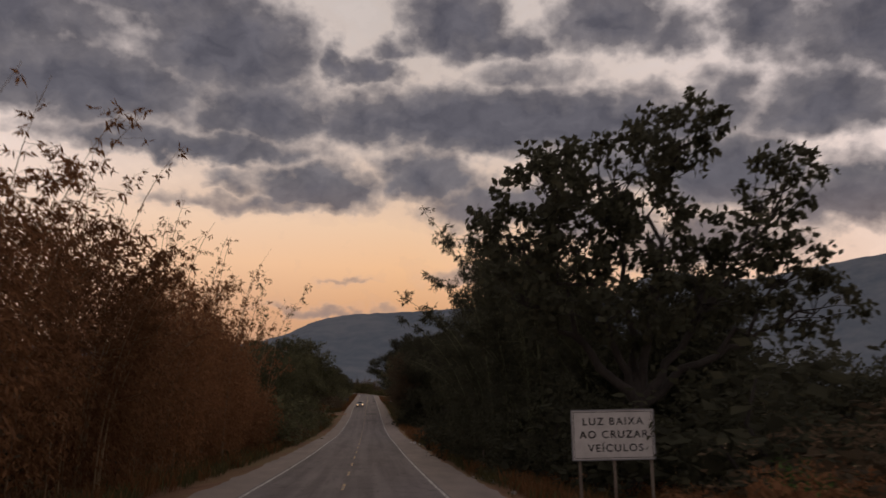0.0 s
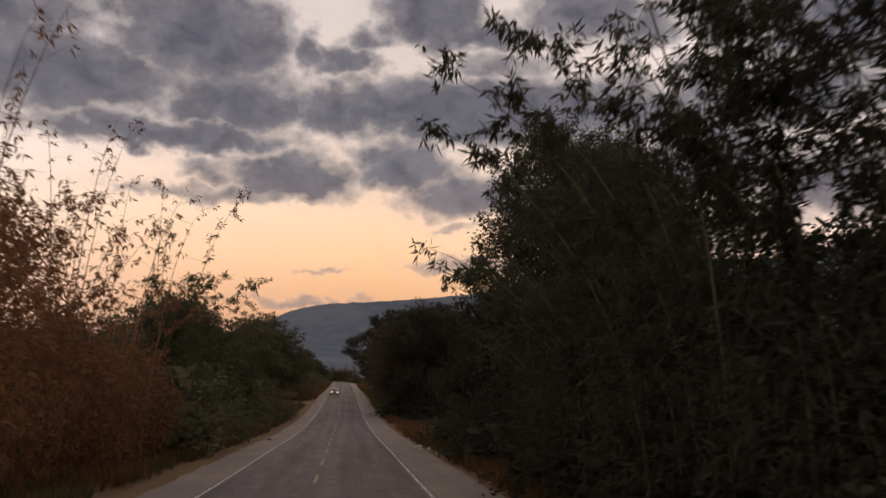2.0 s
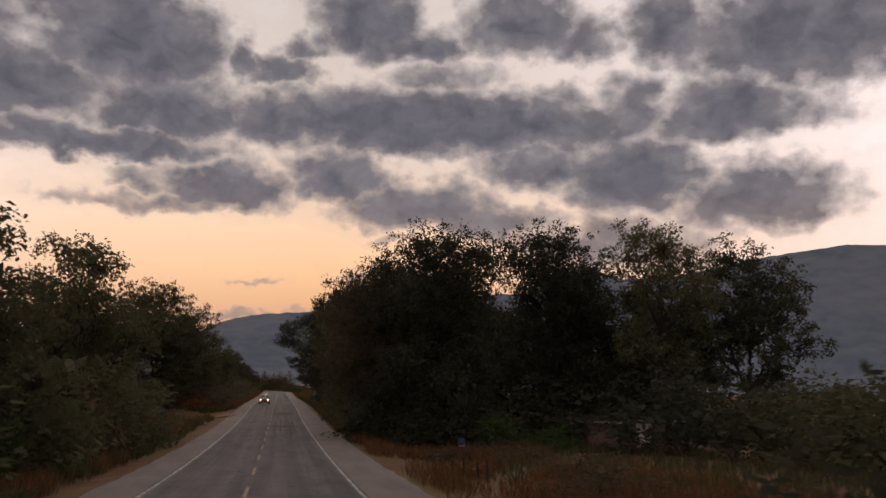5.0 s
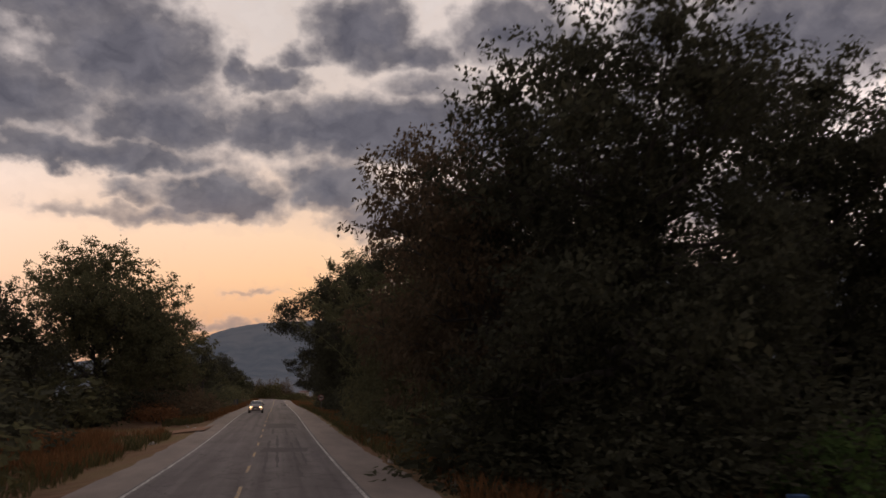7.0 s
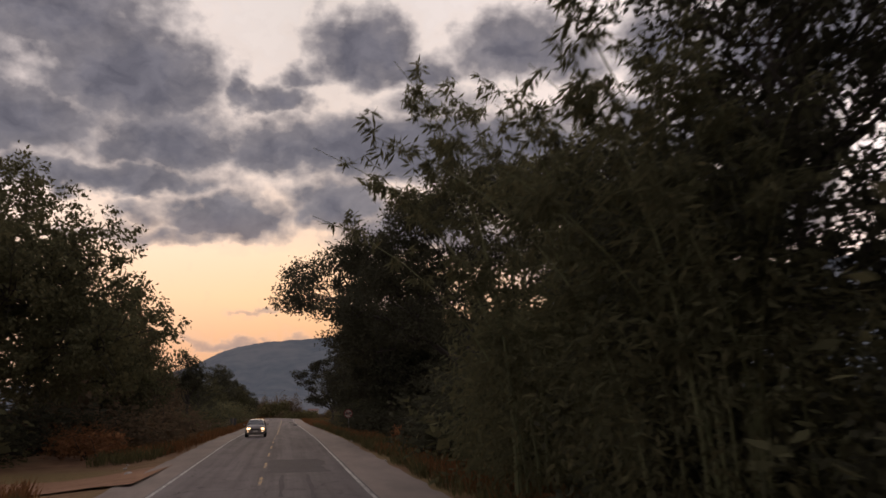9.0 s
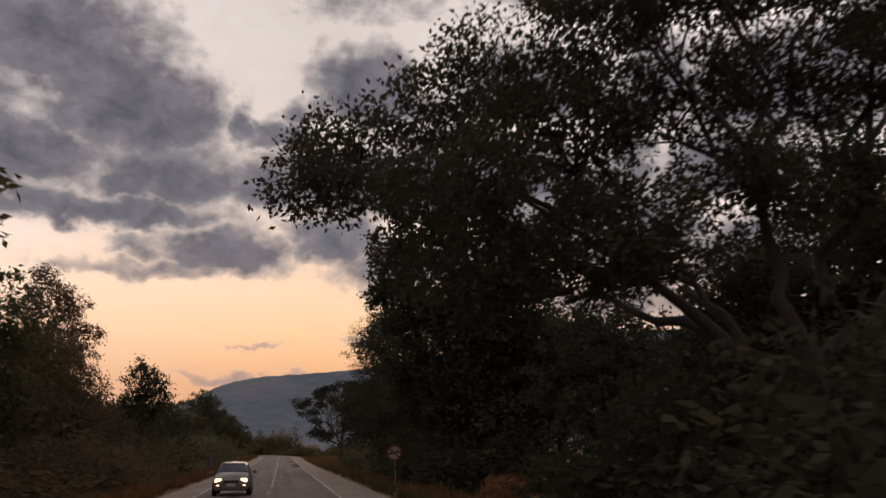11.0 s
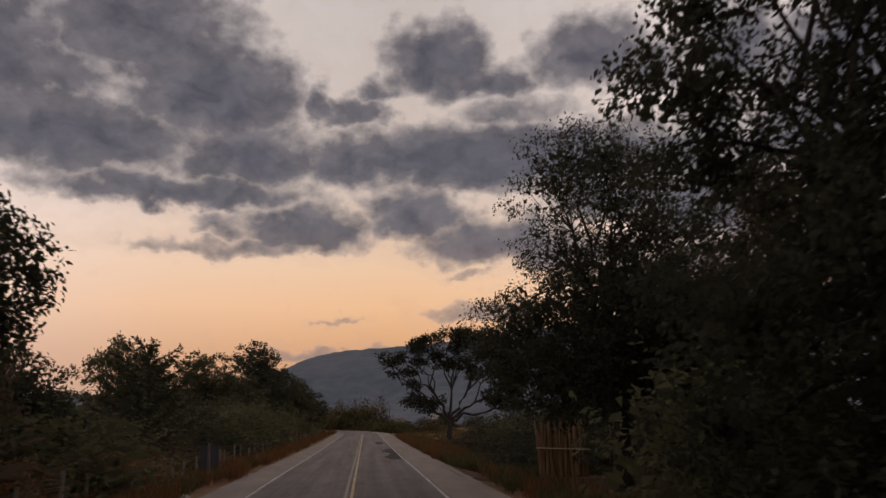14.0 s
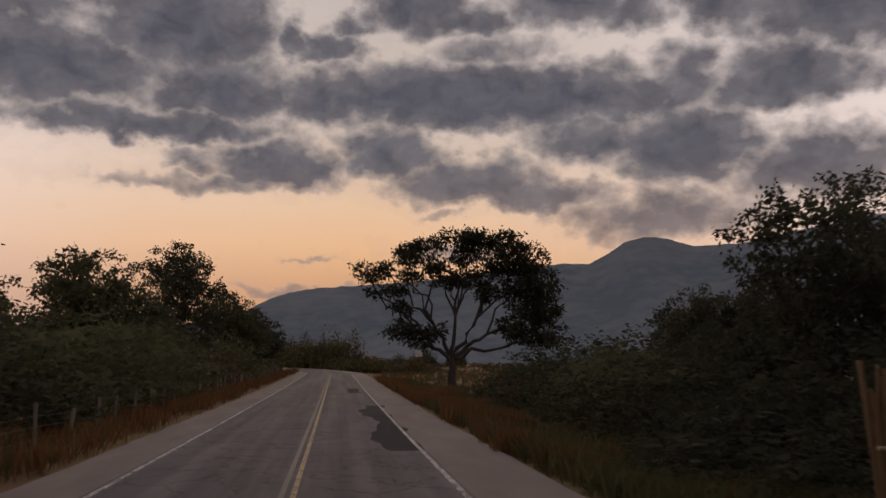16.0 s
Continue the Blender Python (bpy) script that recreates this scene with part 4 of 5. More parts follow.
LEFT_TREES = [
    ("dark green tree behind the dry bamboo", -17.0, 33, 9.5, 4.5, 1.0, 0.34, LEAF_DARK, 61),
    ("dense green roadside tree", -13.0, 79, 8.2, 4.6, 0.5, 0.32, LEAF_OLIVE, 62),
    ("dense green roadside tree", -13.0, 92, 8.8, 5.0, 0.5, 0.32, LEAF_OLIVE, 63),
    ("dense round green tree", -13.0, 105, 12.4, 5.6, 0.5, 0.32, LEAF_OLIVE, 64),
    ("dense green roadside tree", -13.0, 118, 12.6, 5.8, 0.5, 0.3, LEAF_OLIVE, 65),
    ("tree with feathery compound leaves", -9.2, 131, 12.2, 3.9, 1.5, 0.26, LEAF_OLIVE, 66),
    ("leafy green roadside tree", -13.5, 143, 11.2, 5.0, 0.8, 0.32, LEAF_OLIVE, 67),
    ("large round-headed tree beside the dirt track", -15.4, 204, 18.3, 9.6, 1.5, 0.36, LEAF_OLIVE, 68),
    ("dense dark green roadside tree", -12.8, 223, 11.2, 5.0, 1.0, 0.34, LEAF_OLIVE, 69),
    ("dusty brown-green tree among shrubs", -15.5, 231, 9.4, 4.6, 1.0, 0.3, LEAF_BROWN, 80),
    ("dusty brown-green tree among shrubs", -16.0, 252, 8.8, 4.6, 1.0, 0.3, LEAF_BROWN, 81),
    ("dusty brown-green tree among shrubs", -15.8, 268, 8.4, 4.6, 1.0, 0.3, LEAF_BROWN, 82),
    ("dusty dark tree among shrubs", -17.5, 283, 7.6, 4.4, 1.0, 0.3, LEAF_DARK, 83),
    ("tree with airy brown-green crown", -13.4, 243, 10.6, 4.2, 2.0, 0.26, LEAF_BROWN, 70),
    ("tall slim tree with thin airy crown", -17.2, 257, 17.6, 3.9, 7.0, 0.28, LEAF_BROWN, 84),
    ("small upright tree above the shrubs", -10.9, 264, 10.8, 2.3, 4.2, 0.28, LEAF_DARK, 71),
    ("dark tree behind the dirt track", -22.0, 192, 14.0, 6.0, 1.0, 0.36, LEAF_DARK, 79),
    ("round-headed tree by the fence", -20.5, 318, 11.0, 5.6, 2.0, 0.36, LEAF_OLIVE, 73),
    ("round-headed tree by the fence", -16.5, 336, 11.6, 6.0, 1.5, 0.38, LEAF_OLIVE, 74),
    ("tall round-headed tree by the fence", -13.4, 353, 14.0, 5.2, 2.0, 0.38, LEAF_DARK, 75),
    ("dark leafy tree by the bend", -12.0, 374, 11.2, 5.4, 1.0, 0.4, LEAF_OLIVE, 76),
    ("dark tree by the bend", -10.6, 396, 10.2, 4.6, 0.8, 0.42, LEAF_DARK, 77),
    ("dark tree at the bend", -12.8, 411, 9.2, 4.6, 0.8, 0.42, LEAF_DARK, 78),
]


# crowns that hang towards the road
SWAY = {34: -2.8, 43: -0.5}
THIN = {35: 14.0, 36: 14.0, 162: 12.0, 39: 12.0, 34: 3.0, 43: 4.0, 42: 16.0, 33: 12.0, 47: 1.5, 37: 9.0}
# tall crowns with steep sides
STEEP = {32, 33, 35, 42}


def build_trees():
    big_tree_by_sign()
    lone_tree()
    feathery_tree()
    ragged_tree()
    fan_tree()
    for label, x, y, h, r, low, leaf, mat, seed in RIGHT_TREES + LEFT_TREES:
        rng = np.random.default_rng(seed)
        k = 10 if r < 4 else 15
        lobes = [(q[0] + SWAY.get(seed, 0.0) * (1.0 if q[2] > 5.5 else 0.15), *q[1:]) for q in (tower if seed in STEEP else dome)(rng, h, r, low, k)]
        make_tree("tree", label, at(x, y), lobes, max(low, h * 0.25), 0.13 + r * 0.03, (leaf * 0.82, leaf * (0.33 if mat is LEAF_BROWN else 0.42)), mat,
                  (1.3 if y > 300 or abs(x) > 24 else 2.9 if leaf < 0.29 else 2.0) if r > 4 else 3.4, 32 if mat is LEAF_BROWN else 28, 0.23, seed, 1.1 if mat is LEAF_BROWN else 0.55, 0.35, "roadside trees", core=THIN.get(seed, 5.0 if mat is LEAF_BROWN else 9.0))


build_trees()


# ---------------------------------------------------------------- bamboo
def build_bamboo():
    rng = np.random.default_rng(90)
    for i, (x, y) in enumerate([(-9.6, 12), (-9.0, 18), (-9.8, 24), (-9.0, 30), (-9.8, 36), (-9.2, 42), (-9.8, 48), (-9.2, 54.5), (-10.0, 61), (-9.6, 67.5), (-9.4, 74)]):
        make_bamboo("dry_bamboo", "thicket of dry orange-brown bamboo with thin arching canes", at(x, y), rng.uniform(11.5, 14.0) if y < 40 else rng.uniform(13.5, 16.5), 3.1, 16 if y < 40 else 12, LEAF_DRY, CULM, 91 + i,
                    rng.uniform(8.4, 9.8) if y < 40 else rng.uniform(8.8, 10.0) if y < 63 else 5.4, 0.8, 24 if y < 34 else 12, (0.25, 0.066), "dry bamboo thickets", 3300 if y < 63 else 2300, airy=True)
    for i, (x, y, h) in enumerate([(9.4, 46, 16.0), (8.6, 51, 17.0), (13.5, 48, 15.5), (9.2, 58, 12.0), (10.4, 66, 11.0), (-9.4, 83, 17.0), (8.8, 168, 13.5), (8.2, 176, 15.0)]):
        make_bamboo("green_bamboo", "green bamboo clump with canes arching over the verge", at(x, y), h, 3.4, 15, LEAF_DARK if 0 < y < 70 else LEAF_OLIVE, CULM_GREEN, 111 + i,
                    6.0, -2.2 if x > 0 else 1.6, 30, (0.32, 0.065), "green bamboo clumps", 1500, airy=x < 0)


build_bamboo()


# ---------------------------------------------------------------- shrubs
def build_shrubs():
    rng = np.random.default_rng(140)
    kinds = []
    for i, (mat, lab) in enumerate([(LEAF_DARK, "dense dark green roadside shrub"), (LEAF_OLIVE, "dense olive green roadside shrub"),
                                    (LEAF_FRESH, "bright green leafy shrub"), (LEAF_BROWN, "shrub with browning dusty leaves")]):
        kinds.append(make_bush("shrub", lab, (0, 0, 0), 2.4, 4.0, (0.17, 0.085), mat, 2100, 141 + i, "roadside shrubs"))
    kinds.append(make_bush("shrub", "dry rusty brown bush beside the road", (0, 0, 0), 2.4, 4.0, (0.24, 0.1), LEAF_DRY, 1400, 149, "roadside shrubs"))
    kinds.append(make_bush("brush", "low tawny brush on the far field", (0, 0, 0), 2.4, 4.0, (0.42, 0.26), GRASS_GREEN, 420, 150, "field brush"))
    used = set()

    def put(k, x, y, s, h):
        m = Matrix.Translation(at(x, y, -0.1)) @ Matrix.Rotation(rng.uniform(0, 6.28), 4, "Z") @ Matrix.Diagonal((s, s, h, 1))
        if k in used:
            copy_thing(kinds[k], m)
        else:
            used.add(k)
            kinds[k].matrix_basis = m

    def row(ya, yb, step, x, jitter, scale, high, mix):
        y = ya
        while y < yb:
            put(mix[int(rng.integers(len(mix)))], x + rng.uniform(-jitter, jitter), y, scale * rng.uniform(0.85, 1.2), high * rng.uniform(0.8, 1.2))
            y += step * rng.uniform(0.8, 1.2)

    for x, y, h in ((10.2, 18.6, 0.7), (12.6, 19.6, 0.72), (10.0, 24.5, 0.5), (14.8, 22.5, 0.78), (10.4, 226, 0.6), (11.4, 229.5, 0.55), (8.9, 158, 0.36), (7.4, 175, 0.34), (7.2, 169, 0.3), (10.2, 154, 0.36), (7.8, 164, 0.32), (13.5, 28, 0.5), (16.5, 30, 0.6), (11.6, 33, 0.45), (19.5, 34, 0.6), (9.2, 37, 0.4), (8.6, 121, 0.4), (9.8, 113, 0.35), (8.0, 152, 0.45), (9.2, 141, 0.35), (7.6, 258, 0.3)):
        put(4, x, y, 0.75, h)
    row(36, 94, 4.2, 10.2, 0.8, 1.2, 1.15, (0,))
    row(30, 94, 7.5, 15.0, 1.5, 1.7, 1.7, (0,))
    row(10, 30, 6.0, 17.0, 2.0, 1.6, 1.0, (0, 3))
    row(98, 138, 7.0, 27.0, 3.0, 1.6, 1.3, (0, 1))
    row(154, 205, 4.2, 11.4, 0.8, 1.3, 1.3, (0, 0, 1))
    row(150, 205, 6.0, 15.0, 1.5, 1.7, 1.8, (0,))
    for x in range(10, 46, 4):
        put(0, x, 147 + rng.uniform(-1, 1), 1.6, 1.3)
    for x, y, s, h in ((10.2, 140, 1.0, 0.85), (13.2, 139.5, 1.1, 0.9), (8.6, 145, 0.9, 0.8), (11.5, 141.2, 1.1, 1.2)):
        put(0, x, y, s, h)
    for x in (14, 17.5):
        put(2, x, 138 + rng.uniform(-1, 1), 0.9, 0.7)
    row(205, 219, 4.2, 13.0, 0.8, 1.4, 1.35, (0,))
    row(233, 241, 4.0, 12.5, 0.6, 1.3, 1.2, (0,))
    row(203, 218, 6.0, 18.0, 1.5, 1.8, 1.6, (0,))
    row(242, 266, 4.2, 11.4, 0.6, 1.3, 1.2, (0, 0, 1))
    row(266, 284, 4.5, 17.0, 0.8, 1.5, 1.3, (0,))
    row(284, 296, 4.0, 18.0, 0.8, 1.2, 0.8, (0, 1))
    row(296, 335, 4.5, 16.5, 1.2, 1.4, 1.0, (0,))
    row(297, 332, 3.6, 11.9, 0.6, 0.85, 0.55, (0, 0, 0, 0, 3))
    row(296, 334, 4.2, 13.8, 0.8, 1.1, 0.8, (0, 0, 0, 1))
    put(2, 11.6, 21.2, 0.6, 0.76)
    for x, y, q, h in ((10.5, 289.5, 0.6, 0.35), (12.6, 291.0, 0.8, 0.55), (9.4, 293.0, 0.7, 0.4), (11.6, 294.5, 0.9, 0.6), (8.2, 290.0, 0.4, 0.2), (14.5, 293.5, 1.0, 0.9), (15.6, 289.0, 0.9, 0.9)):
        put(0, x, y, q, h)
    row(197, 212, 4.0, -17.5, 0.8, 1.3, 1.2, (0, 1))
    for x in range(17, 34, 3):
        put(0, x, 153, 1.6, 1.9)
    for x, y in ((10.5, 110), (12.5, 118), (9.6, 127), (13.5, 131)):
        put(3, x, y, 0.7, 0.34)
    for x in (-21, -25, -29):
        put(0, x, 203, 1.6, 1.4)
    row(300, 345, 6.0, 24.0, 3.0, 1.5, 0.8, (0, 1))
    row(79, 150, 4.4, -10.4, 0.8, 1.3, 1.15, (1, 1, 2, 3))
    row(64, 176, 9.0, -16.0, 1.5, 1.7, 1.7, (0, 1))
    row(206, 280, 4.4, -10.8, 0.9, 1.3, 0.95, (3, 3, 4, 4, 1))
    row(280, 303, 4.4, -10.4, 0.6, 1.0, 0.55, (3, 4, 4))
    row(258, 300, 3.4, -9.2, 0.4, 0.6, 0.36, (4, 4, 3))
    row(214, 268, 5.5, -15.5, 1.2, 1.7, 1.65, (0, 3, 1))
    row(268, 300, 5.5, -17.0, 1.2, 1.6, 1.1, (0, 3, 1))
    row(10, 62, 6.0, -14.5, 1.0, 1.6, 1.5, (0, 3))
    row(303, 415, 4.6, -12.4, 0.9, 1.4, 1.15, (0, 1, 3, 1))
    row(330, 345, 5.0, -20.0, 2.0, 1.7, 1.6, (0,))
    # brush and small trees round the outside of the bend, thinning out over the field
    for y in np.arange(424, 500, 3.0):
        for o in (8.5, 12.5, 17.0):
            put((5, 5, 5, 3)[int(rng.integers(4))], bend(y) + o + rng.uniform(-1.5, 1.5), y, rng.uniform(0.8, 1.3), rng.uniform(0.5, 1.1) * (2.1 if y > 446 and o < 15 else 1.0))
    for _ in range(46):
        y = rng.uniform(440, 560)
        put((5, 3, 5)[int(rng.integers(3))], bend(440) + rng.uniform(14, 85), y, rng.uniform(0.8, 1.5), rng.uniform(0.2, 0.55))
    for x, y, h in ((-9.5, 474, 1.9), (-6.0, 478, 2.2), (-2.5, 482, 1.7), (1.5, 486, 1.5)):
        put(0, x, y, 0.55, h)
    for _ in range(16):
        put((0, 0, 1)[int(rng.integers(3))], rng.uniform(-22, 55), rng.uniform(500, 640), rng.uniform(0.7, 1.5), rng.uniform(0.7, 1.7))


build_shrubs()


# ---------------------------------------------------------------- grass
def build_grass(name, label, spots, mat, height, seed, width=0.02, bare=-0.25):
    """Tufts of blades over rectangles (x0, x1, y0, y1, number)."""
    rng = np.random.default_rng(seed)
    vs = []
    for x0, x1, y0, y1, n in spots:
        per = 8
        cx, cy = rng.uniform(x0, x1, n), rng.uniform(y0, y1, n)
        keep = np.array([noise.noise((a * 0.35, b * 0.2, seed)) > bare for a, b in zip(cx, cy)])
        cx, cy = cx[keep], cy[keep]
        cz = np.array([gz(a, b) for a, b in zip(cx, cy)])
        n = len(cx)
        p = np.repeat(np.stack([cx, cy, cz - 0.03], 1), per, 0) + rng.normal(0, 0.09, (n * per, 3)) * np.array([1, 1, 0])
        h = height * rng.uniform(0.45, 1.25, (n * per, 1))
        a = rng.uniform(0, 2 * np.pi, n * per)
        s = np.stack([np.cos(a), np.sin(a), 0 * a], 1) * width
        tip = p + np.concatenate([rng.normal(0, 0.28, (n * per, 2)) * h, h], 1)
        mid = (p + tip) / 2 + np.array([0, 0, 0.08]) * h
        vs.append(np.stack([p, mid + s, tip, mid - s], 1))
    v = np.concatenate(vs)
    f = np.arange(4 * len(v)).reshape(-1, 4)
    structure(name, quick_mesh(name, v.reshape(-1, 3), f, mat), label, "grass", "stuff")


build_grass("dry_grass", "tall dry orange grass along the verge",
            [(6.2, 12, 8, 36, 900), (5.6, 9.0, 36, 100, 1000), (5.6, 16, 98, 146, 2400), (5.8, 9, 150, 280, 1300), (4.9, 8.4, 294, 368, 3000), (5.4, 9, 286, 295, 300), (8, 30, 330, 420, 500), (-17, -6.2, 150, 182, 2600),
             (-8.5, -5.6, 5, 130, 1000), (-8.5, -4.9, 205, 292, 2000), (-9.5, -5.0, 292, 410, 2400), (-20, 40, 440, 520, 900)], GRASS_DRY, 0.75, 160, bare=0.02)
build_grass("rough_grass", "rough greenish grass and weeds along the verge",
            [(5.8, 10, 8, 100, 1200), (9, 26, 98, 160, 1800), (5.6, 9, 150, 280, 1500), (-9, -5.6, 5, 178, 1300), (-9, -5.8, 200, 300, 1500), (9, 30, 295, 345, 1000), (9, 16, 287, 300, 700), (5.3, 11, 286, 296, 600), (5.2, 9, 294, 368, 1800), (8, 60, 336, 440, 3400)], GRASS_GREEN, 0.6, 161, 0.03)


# ---------------------------------------------------------------- things beside the road
STEEL = plain_mat("galvanised_steel", (0.3, 0.3, 0.31), 0.45, 0.7)
SIGN_WHITE = grain_mat("sign_white", (0.42, 0.39, 0.36), (0.58, 0.55, 0.51), 3.0, 0.5, (1, 1, 1), 0.05)
SIGN_DULL = grain_mat("dirty_sign_white", (0.2, 0.165, 0.14), (0.32, 0.27, 0.235), 4.0, 0.6, (1, 1, 1), 0.05)
SIGN_BLACK = plain_mat("sign_black", (0.012, 0.012, 0.013), 0.5)
SIGN_RED = plain_mat("sign_red", (0.13, 0.012, 0.012), 0.45)
SIGN_GREY = plain_mat("sign_back_grey", (0.05, 0.05, 0.055), 0.6)
WOOD = grain_mat("weathered_wood", (0.11, 0.085, 0.065), (0.26, 0.21, 0.165), 12.0, 0.9, (1, 1, 0.15), 0.5)
CONCRETE = grain_mat("weathered_plaster", (0.3, 0.27, 0.24), (0.5, 0.45, 0.4), 4.0, 0.9, (1, 1, 1), 0.3)
CANE = grain_mat("cut_cane", (0.12, 0.07, 0.034), (0.31, 0.185, 0.088), 7.0, 0.7, (1, 1, 0.12), 0.3)
PALE_CANE = grain_mat("pale_cane", (0.45, 0.35, 0.22), (0.62, 0.5, 0.34), 7.0, 0.7, (0.12, 1, 1), 0.3)
STONE = grain_mat("stone", (0.2, 0.17, 0.15), (0.42, 0.38, 0.34), 6.0, 0.9, (1, 1, 1), 0.6)
BLUE = plain_mat("blue_plastic", (0.03, 0.07, 0.16), 0.4)
TIN = grain_mat("rusty_tin", (0.1, 0.075, 0.07), (0.22, 0.175, 0.165), 5.0, 0.6, (1, 1, 1), 0.3)
BRICK = grain_mat("dull_brick", (0.1, 0.058, 0.048), (0.18, 0.105, 0.085), 9.0, 0.9, (1, 1, 1), 0.5)
WIRE = plain_mat("fence_wire", (0.12, 0.11, 0.1), 0.5, 0.8)


def letters(text, size, mat, parent, m, label):
    cu = bpy.data.curves.new("lettering", "FONT")
    cu.body, cu.size, cu.align_x, cu.align_y = text, size, "CENTER", "CENTER"
    cu.extrude, cu.offset, cu.space_character = 0.004, 0.012 * size, 1.24
    tmp = bpy.data.objects.new("lettering", cu)
    me = bpy.data.meshes.new_from_object(tmp)
    bpy.data.objects.remove(tmp)
    me.materials.clear()
    me.materials.append(mat)
    ob = new("lettering", me)
    ob.parent, ob.matrix_basis = parent, m
    tagged(ob, label)


def text_sign():
    x, y = 8.1, 25.7
    g = gz(x, y)
    root = thing("road_sign", "white rectangular road sign with black lettering on three posts", "road sign", pose(x, y, g, 0, -2.4, -3))
    low = lift(0) + EYE_H - 1.81 - g
    w, h = 1.2, 1.4
    part("panel", boxed(-w, w, -0.015, 0.015, low, low + h, bevel=0.006), SIGN_WHITE, root)
    for nm, a in (("frame_rail", (-w - 0.03, w + 0.03, -0.03, 0.03, low - 0.035, low)), ("frame_rail", (-w - 0.03, w + 0.03, -0.03, 0.03, low + h, low + h + 0.035)),
                  ("frame_stile", (-w - 0.035, -w, -0.03, 0.03, low, low + h)), ("frame_stile", (w, w + 0.035, -0.03, 0.03, low, low + h))):
        part(nm, boxed(*a, bevel=0.006), STEEL, root)
    for a in ((-w + 0.03, w - 0.03, low + 0.03, low + 0.045), (-w + 0.03, w - 0.03, low + h - 0.045, low + h - 0.03),
              (-w + 0.03, -w + 0.045, low + 0.045, low + h - 0.045), (w - 0.045, w - 0.03, low + 0.045, low + h - 0.045)):
        part("border_line", boxed(a[0], a[1], -0.019, -0.0155, a[2], a[3]), SIGN_BLACK, root, "thin black border line")
    for px in (-1.0, 0.02, 1.12):
        part("post", boxed(px - 0.04, px + 0.04, 0.03, 0.11, -0.4, low + h - 0.05, bevel=0.01), WOOD, root)
    for text, dx, dz in (("LUZ BAIXA", 0.0, 1.08), ("AO CRUZAR", 0.02, 0.7), ("VEÍCULOS", 0.06, 0.31)):
        letters(text, 0.305, SIGN_BLACK, root, pose(dx, -0.02, low + dz, 90), "black capital lettering reading " + text.lower())
    # twigs with a few leaves hang before the panel's corner
    rng = np.random.default_rng(7)
    pos = np.array([w - 0.02, -0.12, low + 1.0]) + rng.normal(0, 1, (13, 3)) * np.array([0.11, 0.08, 0.34])
    ob = tagged(new("hanging_leaves", leaf_mesh("hanging_leaves", rng, pos, unit(rng.normal(0, 1, (13, 3))), 0.2, 0.09, 0.9, LEAF_DARK)), "few dark leaves hanging before the sign's corner", "leaves", "", "stuff")
    ob.matrix_basis = pose(x, y, g, 0, -2.4, -3)


def disc(r, y0, y1, seg=40, r0=0.0):
    """A flat ring or disc facing the traffic, between y0 and y1."""
    bm = bmesh.new()
    loops = []
    for rr in ((r,) if r0 == 0 else (r, r0)):
        for y in (y0, y1):
            loops.append([bm.verts.new((math.cos(a) * rr, y, math.sin(a) * rr)) for a in [2 * math.pi * i / seg for i in range(seg)]])
    if r0 == 0:
        bm.faces.new(loops[0])
        bm.faces.new(loops[1][::-1])
    for i in range(seg):
        j = (i + 1) % seg
        bm.faces.new((loops[0][i], loops[1][i], loops[1][j], loops[0][j]))
        if r0:
            bm.faces.new((loops[2][i], loops[2][j], loops[3][j], loops[3][i]))
            bm.faces.new((loops[0][i], loops[0][j], loops[2][j], loops[2][i]))
            bm.faces.new((loops[1][i], loops[3][i], loops[3][j], loops[1][j]))
    bmesh.ops.recalc_face_normals(bm, faces=bm.faces)
    return bm


def car_shape(s, flip=1):
    """Side silhouette of a small car, as on a no-overtaking sign."""
    pts = [(-0.5, 0), (-0.5, 0.16), (-0.34, 0.2), (-0.2, 0.36), (0.16, 0.36), (0.32, 0.2), (0.5, 0.16), (0.5, 0)]
    bm = bmesh.new()
    a = [bm.verts.new((x * s * flip, 0, z * s)) for x, z in pts]
    b = [bm.verts.new((x * s * flip, 0.004, z * s)) for x, z in pts]
    n = len(pts)
    bm.faces.new(a)
    bm.faces.new(b[::-1])
    for i in range(n):
        bm.faces.new((a[i], b[i], b[(i + 1) % n], a[(i + 1) % n]))
    for cx in (-0.3, 0.3):
        c = bmesh.ops.create_circle(bm, cap_ends=True, segments=12, radius=0.09 * s, matrix=Matrix.Translation((cx * s * flip, -0.001, 0)) @ Matrix.Rotation(radians(90), 4, "X"))
    bmesh.ops.recalc_face_normals(bm, faces=bm.faces)
    return bm


def round_sign():
    x, y = 6.6, 234.3
    g = gz(x, y)
    root = thing("no_overtaking_sign", "round red-rimmed no overtaking sign on a thin post", "road sign", pose(x, y, g, 0, -3, -4))
    zc = 3.05 - g
    m = pose(0, 0, zc)
    part("plate", disc(0.4, 0, 0.012), SIGN_DULL, root, at=m)
    part("rim", disc(0.4, -0.008, -0.001, 40, 0.325), SIGN_RED, root, "red painted rim", m)
    part("car_symbol", car_shape(0.32), SIGN_BLACK, root, "black car silhouette", pose(-0.168, -0.007, zc - 0.07))
    part("car_symbol", car_shape(0.32), SIGN_BLACK, root, "dark car silhouette", pose(0.168, -0.007, zc - 0.01))
    part("slash", boxed(-0.345, 0.345, -0.014, -0.008, -0.035, 0.035), SIGN_RED, root, "red diagonal slash", pose(0, 0, zc, 0, 45, 0))
    part("post", rod(0, 0.04, -0.4, 0, 0.04, zc + 0.42, 0.02), STEEL, root)


